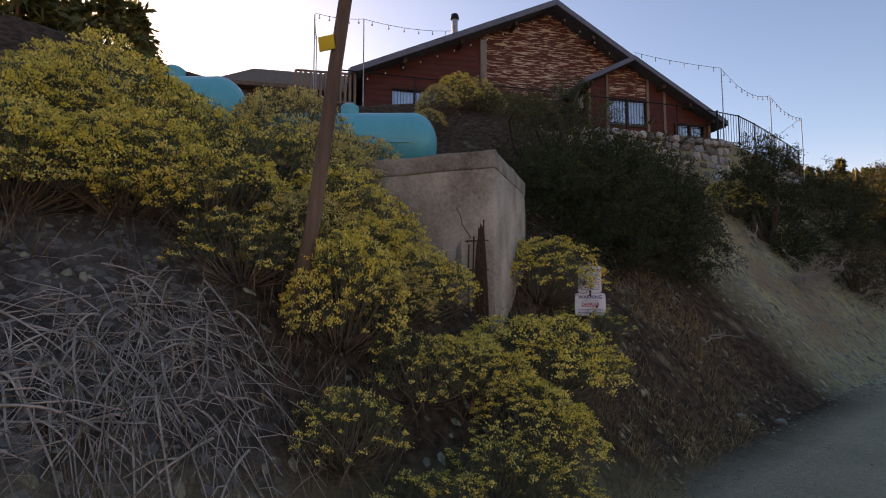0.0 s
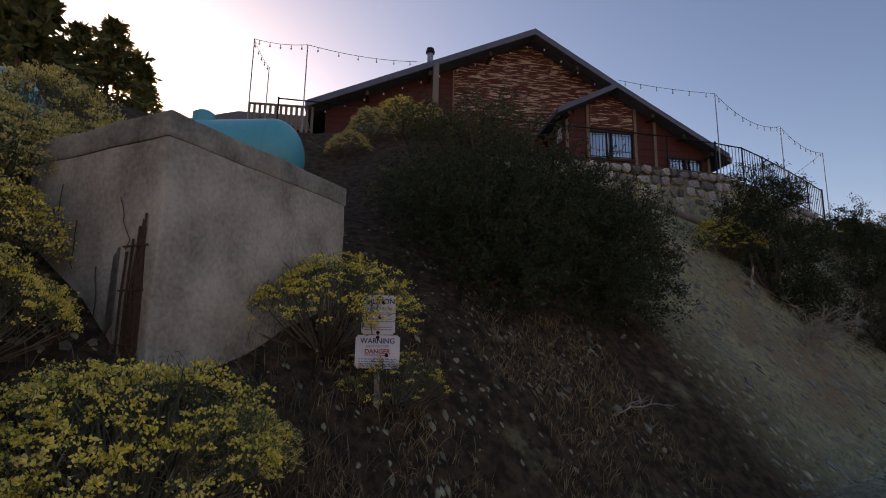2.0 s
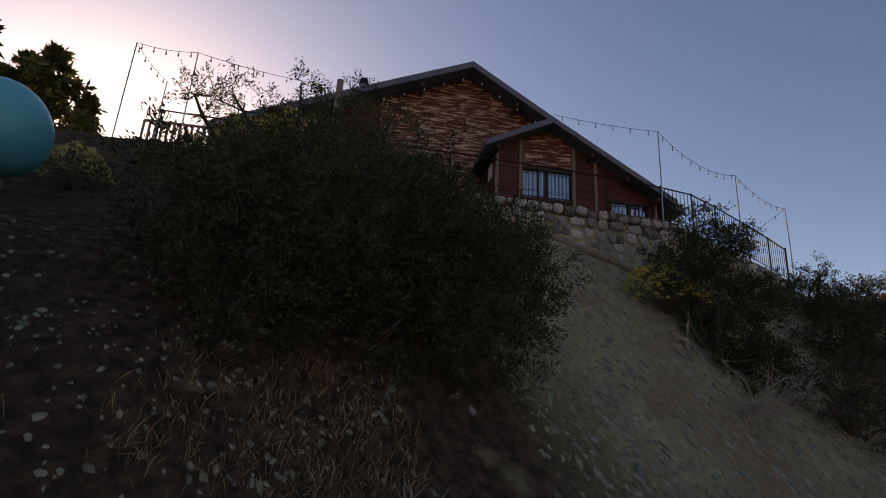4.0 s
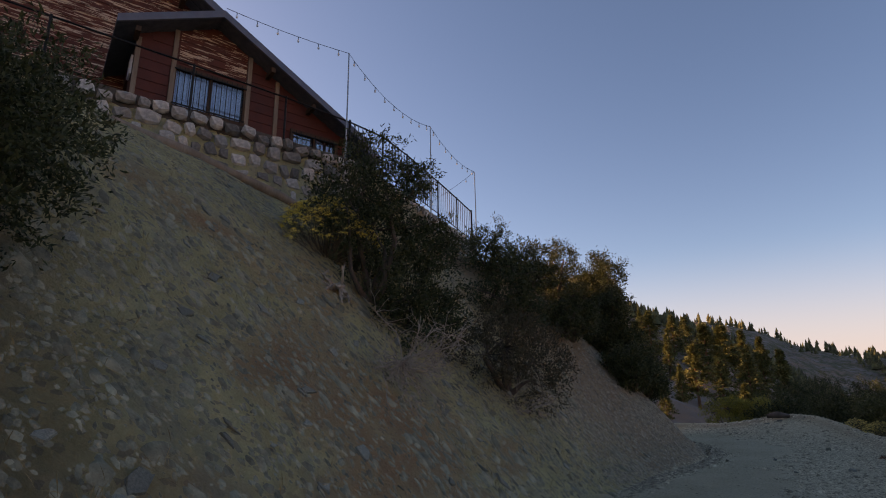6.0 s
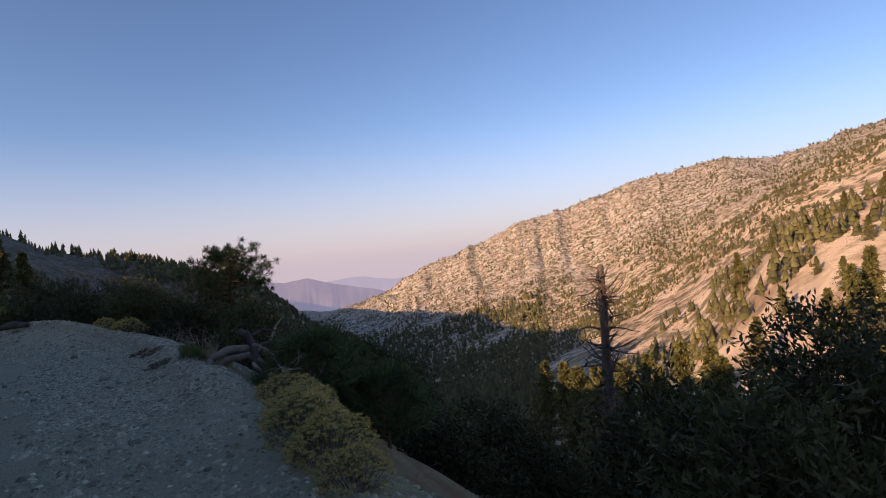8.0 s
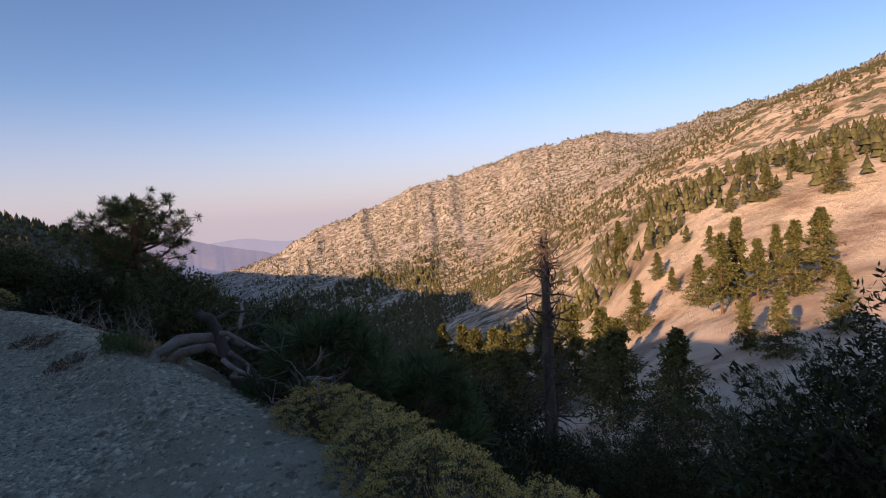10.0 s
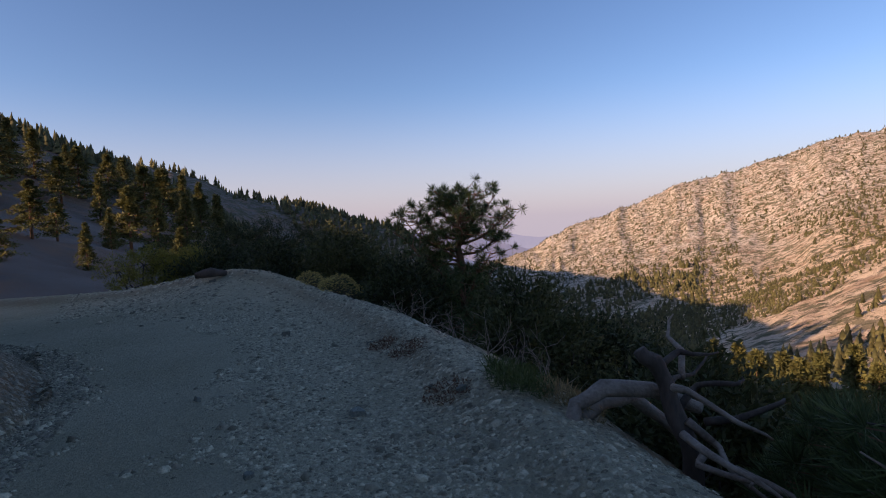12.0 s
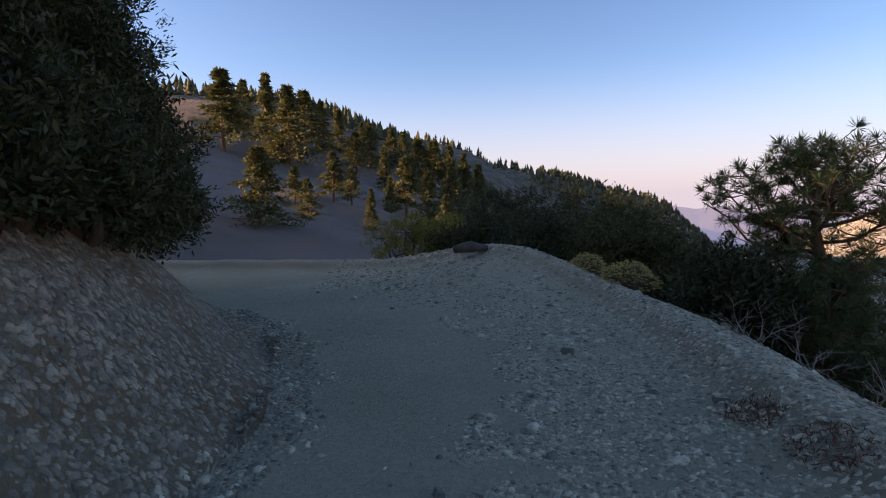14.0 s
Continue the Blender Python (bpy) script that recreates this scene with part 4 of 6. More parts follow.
def warning_signs():
    w = thing("sign_post", pose(-2.95, 4.75, 0, 0, 0, 0), "steel post with two worn white warning plates, one above the other", "sign")
    z0 = ground_z(-2.95, 4.75)
    Geo().box(-0.035, -0.015, -0.018, 0.018, z0 - 0.2, 1.86).put("post", steel, w)
    rot = pose(0, 0, 0, 0, -5, 0)

    def plate(y0, y1, z0, z1, name):
        bm = bmesh.new()
        bmesh.ops.create_cube(bm, size=1.0)
        bmesh.ops.scale(bm, vec=(0.004, y1 - y0, z1 - z0), verts=bm.verts)
        bmesh.ops.bevel(bm, geom=[e for e in bm.edges if abs(e.verts[0].co.x - e.verts[1].co.x) > 0.002], offset=0.012, segments=3, affect="EDGES")
        bmesh.ops.translate(bm, vec=(0, (y0 + y1) / 2, (z0 + z1) / 2), verts=bm.verts)
        return from_bm(name, bm, white_panel, w, "white enamel plate, chipped at its bolts")

    def words(text, y, z, high, material, parent, fat=0.0):
        cu = bpy.data.curves.new("words", "FONT")
        cu.body, cu.size, cu.align_x, cu.extrude, cu.offset = text, high * 1.38, "CENTER", 0.0008, fat
        tmp = bpy.data.objects.new("words", cu)
        me = bpy.data.meshes.new_from_object(tmp)
        bpy.data.objects.remove(tmp)
        me.materials.append(material)
        ob = new("lettering", me)
        ob.parent = parent
        ob.matrix_basis = Matrix(((0, 0, 1, 0.0032), (1, 0, 0, y), (0, 1, 0, z), (0, 0, 0, 1)))
        return ob

    def bars(y0, y1, z, parent, material=ink_grey, high=0.006):
        rg = random.Random(int(z * 1000))
        y = y0
        while y < y1:
            ln = rg.uniform(0.012, 0.035)
            Geo().box(0.0022, 0.0034, y, min(y + ln, y1), z, z + high).put("line_of_print", material, parent)
            y += ln + 0.006

    up = plate(-0.118, 0.118, 1.545, 1.815, "caution_plate")
    words("CAUTION", 0, 1.755, 0.036, ink_blue, up, 0.001)
    words("TELEPHONE LINE", 0, 1.715, 0.019, ink_grey, up)
    words("UNDERGROUND", 0, 1.680, 0.018, ink_grey, up)
    for z in (1.648, 1.630, 1.592, 1.575):
        bars(-0.095, 0.095, z, up)
    lo = plate(-0.155, 0.155, 1.315, 1.54, "warning_plate")
    words("WARNING", 0, 1.485, 0.036, ink_blue, lo, 0.001)
    words("HIGH VOLTAGE", 0, 1.458, 0.016, ink_grey, lo)
    words("DANGER", 0, 1.415, 0.032, ink_red, lo, 0.001)
    Geo().box(0.0022, 0.0034, -0.09, 0.06, 1.403, 1.408).put("underline", ink_red, lo)
    for z in (1.375, 1.358, 1.342, 1.328):
        bars(-0.13, 0.13, z, lo)
    for p, (y, z) in ((up, (0.035, 1.765)), (up, (0.012, 1.80)), (up, (0.01, 1.665)), (up, (0.0, 1.558)), (lo, (0.065, 1.405)), (lo, (0.0, 1.525)), (lo, (0.0, 1.33))):
        Geo().tube([(0.002, y, z), (0.006, y, z), (0.008, y, z)], [0.014, 0.012, 0.004], 8).put("bolt", iron, p)
    w.matrix_basis = pose(-2.95, 4.75, 0, 0, 0, -40)


warning_signs()


def leaning_pole():
    p = thing("utility_pole", Matrix(), "thin leaning weathered timber pole with a yellow tag", "pole")
    z0 = ground_z(-2.86, 1.62)
    g = Geo().tube([(-2.82, 1.46, z0 - 0.2), (-2.69, 1.56, 2.0), (-2.59, 1.65, 3.0), (-2.47, 1.77, 4.2), (-2.42, 1.82, 4.7)], [0.05, 0.047, 0.044, 0.04, 0.038], 12)
    g.put("post", pole_wood, p, "", True)
    t = Geo().box(-0.006, 0.006, -0.05, 0.05, -0.045, 0.045).put("tag", yellow_plastic, p, "yellow plastic tag")
    t.matrix_basis = pose(-2.58, 1.58, 3.1, 8, 0, -48)


leaning_pole()
stake = Geo().tube([(-9.4, 9.5, 5.6), (-9.38, 9.52, 8.0)], [0.075, 0.07], 9).put("wooden_post", grey_wood, None, "", True)
tagged(stake, "short weathered timber post standing among the shrubs", "post")


# small cabin roof and the picket railing behind the tanks
def far_cabin():
    c = thing("cabin", pose(-20.5, 9.6, 0, 0, 0, 63), "small dark cabin with a hipped brown roof beyond the lodge", "cabin")
    Geo().box(-2.6, 2.6, -2.0, 2.0, 6.5, 9.3).put("wall", dark_wood, c)
    v = [(-3.0, -2.4, 9.3), (3.0, -2.4, 9.3), (3.0, 2.4, 9.3), (-3.0, 2.4, 9.3), (-1.9, 0, 10.75), (1.9, 0, 10.75), (-3.0, -2.4, 9.15), (3.0, -2.4, 9.15), (3.0, 2.4, 9.15), (-3.0, 2.4, 9.15)]
    quick_mesh("roof", v, [(0, 1, 5, 4), (2, 3, 4, 5), (1, 2, 5), (3, 0, 4), (6, 7, 1, 0), (7, 8, 2, 1), (8, 9, 3, 2), (9, 6, 0, 3), (9, 8, 7, 6)], mat("brown_shingles", (0.12, 0.085, 0.06), (0.19, 0.14, 0.105), 8, 0.9, 0.5), c)


far_cabin()
rail = thing("deck_railing", Matrix(), "pale wooden picket railing of the deck beside the lodge", "railing")
r0, r1 = on_front(-0.6, -15.6, 0), on_front(1.1, -15.6, 0)
for k in range(13):
    p = r0.lerp(r1, k / 12)
    Geo().box(p.x - 0.03, p.x + 0.03, p.y - 0.03, p.y + 0.03, 7.05, 8.0).put("picket", grey_wood, rail)
for z in (7.12, 8.0):
    Geo().tube([Vector((r0.x, r0.y, z)), Vector((r1.x, r1.y, z))], 0.035, 4).put("rail", grey_wood, rail)
deck = quick_mesh("deck", [on_front(-0.9, -15.4, 7.0), on_front(1.35, -15.4, 7.0), on_front(1.35, -18.5, 7.0), on_front(-0.9, -18.5, 7.0), on_front(-0.9, -15.4, 5.2), on_front(1.35, -15.4, 5.2), on_front(1.35, -18.5, 5.2), on_front(-0.9, -18.5, 5.2)], [(0, 1, 2, 3), (7, 6, 5, 4), (0, 4, 5, 1), (1, 5, 6, 2), (2, 6, 7, 3), (3, 7, 4, 0)], dark_wood)
tagged(deck, "dark boarded deck beside the lodge", "deck")
LEFT_POLES = [Vector((-11.74, 5.93, 8.52)), Vector((-11.19, 7.02, 8.49)), Vector((-13.3, 6.75, 8.75))]
for p in LEFT_POLES:
    light_pole(p.x, p.y, ground_z(p.x, p.y) - 0.1, p.z)
string_lights(LEFT_POLES[0], LEFT_POLES[1], 0.06, 5)
string_lights(LEFT_POLES[1], on_front(4.0, -15.3, 9.5), 0.1, 6)
string_lights(LEFT_POLES[0], LEFT_POLES[2], 0.06, 5)

# ---- plants ----
def rabbitbrush(seed, radius, high, petals, bloom=1.0, tall=1.0):
    """A rounded flowering shrub: woody stems that fan out, narrow leaves, and clusters of small flowers on the shell."""
    rg = np.random.RandomState(seed)
    b = thing("flowering_shrub", Matrix(), "", "shrub")
    lobes = rg.normal(size=(9, 3)) * [0.5, 0.5, 0.18]
    lobes[:, 2] = np.abs(lobes[:, 2])

    def shell(n, inner, lift=0.05):
        d = rg.normal(size=(n, 3))
        d[:, 2] = np.abs(d[:, 2]) * 0.9 + lift
        d /= np.linalg.norm(d, axis=1)[:, None]
        k = 0.78 + 0.22 * np.max(np.maximum(0, d @ (lobes / np.linalg.norm(lobes, axis=1)[:, None]).T) ** 6, axis=1) + rg.uniform(-0.06, 0.06, n)
        return d * (k * rg.uniform(inner, 1.0, n) ** 0.6)[:, None] * [radius, radius, high]
    g = Geo()
    for k in range(120):
        tip = shell(1, 0.75)[0]
        base = np.array([tip[0] * 0.12, tip[1] * 0.12, -0.08])
        mid = base + (tip - base) * 0.5 + np.array([tip[0], tip[1], 0]) * 0.08 + rg.normal(size=3) * 0.02
        g.tube([base, mid, tip * 0.94], [0.006, 0.004, 0.0018], 3)
    g.put("woody_base", twig_mat, b)
    heads = shell(int(300 * bloom), 0.92, 0.25)
    L = [leaves(shell(2300, 0.45, 0.2), np.array([0, 0, 1.1]), 0.05, 0.0045, rg)]
    near = heads[rg.randint(0, len(heads), 2600)] * rg.uniform(0.8, 0.98, (2600, 1)) + rg.normal(size=(2600, 3)) * 0.016
    L.append(leaves(near, np.array([0, 0, 1.6]), 0.055, 0.0045, rg))
    v = np.concatenate([L[0][0], L[1][0]])
    quick_mesh("foliage", v, np.arange(len(v)).reshape(-1, 4), brush_leaf, b)
    # each head is a small dome of florets
    spread = rg.normal(size=(len(heads) * 26, 3)) * [0.0135, 0.0135, 0.006]
    spread[:, 2] -= 9.0 * (spread[:, 0] ** 2 + spread[:, 1] ** 2)
    c = np.repeat(heads, 26, axis=0) + spread * np.repeat(rg.uniform(0.7, 1.5, len(heads)), 26)[:, None]
    v, f = leaves(c, np.array([0, 0, 1.4]), 0.0135, 0.0105, rg)
    quick_mesh("bloom", v, f, petals, b)
    return b


def place_shrub(proto, x, y, s, turn, label, dz=0.0, sz=1.0):
    m = pose(x, y, ground_z(x, y) - 0.03 + dz, rz=turn) @ Matrix.Diagonal((s, s, s * sz, 1))
    ob = copy_thing(proto, pose(0, 0, 0))
    ob.matrix_basis = m
    return tagged(ob, label, "shrub", "flowering shrubs on the bank")


BRIGHT = "rounded shrub covered in bright yellow flower heads on the bank"
FADED = "rounded shrub with faded pale yellow flower heads"
SPARSE = "open straggling shrub with scattered yellow flower heads"
protos = [rabbitbrush(1, 0.5, 0.62, flower, 1.15), rabbitbrush(2, 0.5, 0.66, flower, 1.6), rabbitbrush(3, 0.5, 0.6, flower, 0.4), rabbitbrush(4, 0.5, 0.62, flower_pale, 1.5)]
spots = [
    # by the road
    (0, -2.35, 3.25, 1.4, 0, BRIGHT), (1, -1.95, 2.75, 1.0, 40, BRIGHT), (2, -1.8, 2.2, 0.95, 90, SPARSE), (2, -1.75, 1.7, 0.8, 140, SPARSE), (2, -1.6, 1.3, 0.75, 250, SPARSE), (1, -2.75, 1.78, 0.95, 207, BRIGHT), (2, -2.35, 2.15, 0.8, 25, SPARSE), (0, -2.3, 2.5, 0.85, 66, BRIGHT), (2, -2.1, 1.45, 0.7, 118, SPARSE), (2, -1.75, 2.55, 0.8, 300, SPARSE),
    (0, -3.0, 2.55, 1.05, 75, BRIGHT), (3, -2.85, 2.2, 0.8, 12, FADED), (1, -3.2, 2.1, 1.1, 230, BRIGHT), (0, -3.5, 4.6, 1.5, 300, BRIGHT), (2, -3.05, 4.95, 0.9, 10, SPARSE), (3, -2.55, 3.75, 0.7, 33, FADED),
    # upper bank
    (1, -3.6, 2.3, 1.35, 130, BRIGHT), (3, -3.3, 1.75, 1.1, 15, FADED), (2, -3.15, 1.3, 1.0, 60, SPARSE), (0, -3.7, 1.25, 1.3, 240, BRIGHT), (1, -3.75, 0.7, 1.4, 320, BRIGHT), (1, -3.65, 0.1, 1.35, 20, BRIGHT), (0, -3.5, -0.55, 1.5, 100, BRIGHT),
    (2, -4.2, 1.7, 1.6, 150, SPARSE), (1, -5.15, 0.9, 1.75, 75, BRIGHT), (1, -5.7, 1.4, 1.4, 15, BRIGHT), (3, -4.5, 2.5, 1.7, 210, FADED), (3, -4.9, 2.95, 1.7, 110, FADED), (0, -4.7, 1.2, 1.6, 270, BRIGHT), (1, -4.7, 0.3, 1.5, 330, BRIGHT), (0, -4.6, -0.7, 1.5, 45, BRIGHT), (3, -5.5, 2.5, 1.9, 85, FADED), (3, -5.4, 3.2, 1.2, 185, FADED), (1, -5.8, 0.5, 1.3, 65, BRIGHT), (0, -5.7, -0.6, 1.4, 165, BRIGHT),
    (3, -8.2, 5.6, 1.05, 265, FADED), (3, -9.1, 7.7, 1.2, 25, FADED), (1, -9.3, 8.6, 1.4, 125, FADED), (3, -9.2, 9.2, 1.5, 225, FADED), (3, -8.6, 7.0, 1.0, 50, FADED),
    # outer edge of the road and the bend
    *[(3, x, y, size, turn, "rounded shrub of yellow flower heads on the road's outer edge") for x, y, size, turn in ((1.6, 14.3, 0.6, 210), (1.74, 14.85, 0.8, 310), (1.92, 15.45, 0.9, 110), (2.15, 16.0, 0.85, 60), (2.5, 16.6, 0.8, 300), (2.5, 16.95, 0.85, 50))],
    (3, 3.35, 27.2, 0.95, 200, "small pale yellow shrub on the road's outer berm"), (3, 3.0, 28.0, 0.7, 100, "small pale yellow shrub on the road's outer berm"),
    (1, -5.72, 14.95, 1.7, 100, "yellowing shrub under the stone wall"),
]
for k, x, y, s, turn, label in spots:
    place_shrub(protos[k], x, y, s, turn, label, sz=0.85 + 0.3 * ((turn * 7) % 10) / 10 + (0.1 if turn == 207 else 0))
for p in protos:
    for o in list(p.children_recursive) + [p]:
        bpy.data.objects.remove(o)


def limbs(g, rg, base, tips, r0, sides=6):
    for t in tips:
        b, t = np.array(base, float), np.array(t, float)
        pts, rr = [], []
        off = rg.normal(size=3) * 0.10 * np.linalg.norm(t - b)
        for k in range(7):
            u = k / 6
            p = b + (t - b) * u + off * math.sin(u * math.pi) + rg.normal(size=3) * 0.012 * np.linalg.norm(t - b)
            p[2] += 0.12 * np.linalg.norm(t - b) * math.sin(u * math.pi) * 0.5
            pts.append(p)
            rr.append(r0 * (1 - 0.82 * u))
        g.tube(pts, rr, sides)


def big_shrub(name, x, y, blobs, count, leaf, label, seed, material, cat="shrub", bare=0, dz=0.0, r0=0.06, trunkless=False):
    """A leafy shrub or low tree. blobs: centres and radii of leaf masses, relative to its foot. Leaves gather in sprays."""
    rg = np.random.RandomState(seed)
    t = thing(name, pose(x, y, ground_z(x, y) + dz), label, cat)
    blobs = np.array(blobs, float)
    g = Geo()
    limbs(g, rg, (0, 0, -0.15), [b[:3] for b in blobs], r0)
    w = blobs[:, 3] ** 2 * 1.0
    idx = rg.choice(len(blobs), size=max(40, int(count * 1.3) // 34), p=w / w.sum())
    d = rg.normal(size=(len(idx), 3))
    d /= np.linalg.norm(d, axis=1)[:, None]
    rad = blobs[idx, 3] * (rg.uniform(0.25, 1.0, len(idx)) ** 0.45) * (1 + 0.22 * rg.normal(size=len(idx)).clip(-1.3, 1.6))
    sp = blobs[idx, :3] + d * rad[:, None] * [1, 1, 0.8]
    for k in range(min(40, len(sp))):
        b = blobs[idx[k], :3]
        g.tube([b, b + (sp[k] - b) * 0.55 + rg.normal(size=3) * 0.04, sp[k]], [0.012, 0.008, 0.003], 4)
    g.put("trunk", bark_mat, t, "", True)
    per = 34
    out = np.repeat(d, per, axis=0)
    along = rg.uniform(-0.5, 1.0, (len(sp) * per, 1))
    c = np.repeat(sp, per, axis=0) + out * along * leaf * 2.2 + rg.normal(size=(len(sp) * per, 3)) * leaf * 1.15
    v, f = leaves(c, out * 0.8 + np.array([0, 0, 0.35]), leaf * 1.6, leaf * 0.5, rg)
    quick_mesh("crown", v, f, material, t)
    return t


def dead_limbs(name, x, y, count, reach, label, seed, material, lean=(0, 0, 1.0), thick=0.012, dz=0.0, forks=4):
    rg = np.random.RandomState(seed)
    g = Geo()
    for k in range(count):
        d = rg.normal(size=3) + np.array(lean)
        d /= np.linalg.norm(d)
        p, pts = np.array([rg.normal() * 0.05, rg.normal() * 0.05, 0.0]), []
        ln = reach * rg.uniform(0.5, 1.0)
        for s in range(7):
            pts.append(p.copy())
            d = d + rg.normal(size=3) * 0.28
            d /= np.linalg.norm(d)
            p = p + d * ln / 6
        g.tube(pts, [thick * (1 - 0.12 * s) for s in range(7)], 5)
        for j in range(forks):
            q, e = pts[rg.randint(2, 6)].copy(), d + rg.normal(size=3) * 0.8
            e /= np.linalg.norm(e)
            tw = [q.copy()]
            for s in range(4):
                e = e + rg.normal(size=3) * 0.3
                e /= np.linalg.norm(e)
                q = q + e * ln * 0.09
                tw.append(q.copy())
            g.tube(tw, [thick * 0.5, thick * 0.42, thick * 0.34, thick * 0.26, thick * 0.18], 4)
    ob = g.put(name, material)
    ob.matrix_basis = pose(x, y, ground_z(x, y) + dz)
    return tagged(ob, label, "dead branches")


# the great dark shrub between the block and the bare slope
big_shrub("oak_shrub", -4.75, 8.0, [(0, 0, 0.9, 1.05), (0.35, -1.1, 0.35, 0.85), (0.4, 1.2, 0.45, 0.9), (-0.3, -0.8, 1.0, 0.8), (-0.3, 0.8, 1.1, 0.85), (-0.9, 0.1, 1.2, 0.8), (0.85, 0.1, -0.2, 0.7), (0.85, 0.9, -0.3, 0.65), (0.75, -1.2, -0.25, 0.6), (-0.9, 1.3, 1.25, 0.8), (0.3, 1.8, 0.2, 0.65), (-0.9, -1.0, 1.1, 0.75), (0.0, -1.7, 0.7, 0.65), (0.55, 0.6, 0.4, 0.75), (0.5, -0.5, 0.35, 0.75)],
          84000, 0.033, "broad dark green oak shrub on the cut bank", 11, oak_leaf, dz=-0.2)
big_shrub("oak_shrub", -5.3, 9.6, [(0, 0, 0.45, 0.8), (0.6, 0.4, -0.1, 0.65), (-0.5, 0.6, 0.6, 0.7), (-0.1, -0.7, 0.7, 0.7), (0.75, -0.3, -0.2, 0.6), (-0.9, -0.1, 0.7, 0.7), (0.2, 0.8, 0.4, 0.6)],
          30000, 0.038, "dark green oak shrub on the cut bank", 12, oak_leaf)
big_shrub("tall_shrub", -5.6, 7.5, [(0, 0, 1.1, 0.55), (0.2, 0.6, 1.3, 0.5), (0.0, -0.6, 1.15, 0.45), (0.1, 1.3, 1.45, 0.45), (0.15, 0.3, 1.5, 0.28), (0.0, 1.0, 1.6, 0.28), (0.1, -1.1, 1.1, 0.3), (0.1, 0.7, 1.9, 0.25), (0.0, 0.0, 1.75, 0.25)],
          9500, 0.028, "taller grey-green shrub with an airy top", 13, olive_leaf)
big_shrub("sage_shrub", -8.2, 8.6, [(0, 0.4, 0.2, 0.55), (0.2, 1.2, 0.2, 0.55), (0.3, 2.0, 0.1, 0.55)], 7000, 0.045, "grey-green sage shrub in front of the lodge", 19, olive_leaf)
dead_limbs("dead_twig", -3.1, 7.7, 5, 0.5, "pale curled dead twig lying below the oak", 71, dead_mat, (0.6, 0.4, 0.2), 0.010, 0.03, 3)
# the shrub half way along, with bare roots and dead limbs below it
big_shrub("mahogany_shrub", -4.95, 15.1, [(0, 0, 1.1, 0.85), (0.1, 0.8, 0.9, 0.75), (-0.2, -0.4, 1.5, 0.65), (0.4, 0.3, 0.1, 0.7), (-0.1, 0.5, 1.95, 0.6), (-0.2, 0.2, 2.5, 0.5), (0.0, 1.0, 2.3, 0.5), (0.45, 0.9, 0.0, 0.6), (0.5, 0.1, -0.35, 0.55), (0.3, 1.5, 1.2, 0.6)],
          26000, 0.045, "dark shrub with exposed roots on the eroding slope", 14, oak_leaf)
dead_limbs("dead_brushwood", -3.95, 14.2, 46, 1.15, "grey dead brushwood hanging down the slope", 15, dead_mat, (0.7, -0.2, -0.3), 0.009, 0.25, 7)
dead_limbs("exposed_rootstock", -5.0, 14.3, 7, 0.55, "twisted bare rootstock at the foot of a shrub", 16, dead_mat, (0.5, -0.6, -0.1), 0.035, 0.05, 2)
big_shrub("brown_shrub", -3.6, 17.0, [(0, 0, 0.65, 0.9), (0.2, 0.9, 0.45, 0.8), (0.0, -0.8, 0.5, 0.75), (0.4, 0.1, 0.1, 0.65), (-0.3, 0.9, 0.9, 0.7)],
          13000, 0.035, "half-bare brownish shrub low on the slope", 17, mat("brown_green_leaves", (0.05, 0.042, 0.022), (0.09, 0.075, 0.04), 1.5, 0.7, 0, 10, island=0.35, trans=0.2))
dead_limbs("dead_brushwood", -3.3, 16.8, 16, 1.0, "dead twiggy brushwood under a brownish shrub", 18, dead_mat, (0.3, -0.2, 0.0), 0.008)
for k, (x, y, s) in enumerate([(-4.3, 19.4, 0.9), (-5.2, 20.9, 0.9), (-3.5, 21.4, 0.8), (-4.7, 22.4, 0.8), (-2.35, 22.0, 0.62), (-2.2, 22.8, 0.62), (-2.2, 23.5, 0.62), (-2.3, 24.2, 0.66), (-2.6, 24.9, 0.7), (-3.0, 25.7, 0.75), (-3.6, 26.6, 0.75)]):
    big_shrub("oak_shrub", x, y, [(0, 0, 0.75 * s, 0.7 * s), (0.3 * s, 0.4 * s, 0.5 * s, 0.6 * s), (-0.2, -0.5 * s, 0.7 * s, 0.6 * s), (0.1, 0.2, 1.3 * s, 0.5 * s), (0.4 * s, -0.3, 0.25, 0.5 * s)],
              6500, 0.05, "dark green oak shrub on the slope beside the road", 20 + k, oak_leaf)
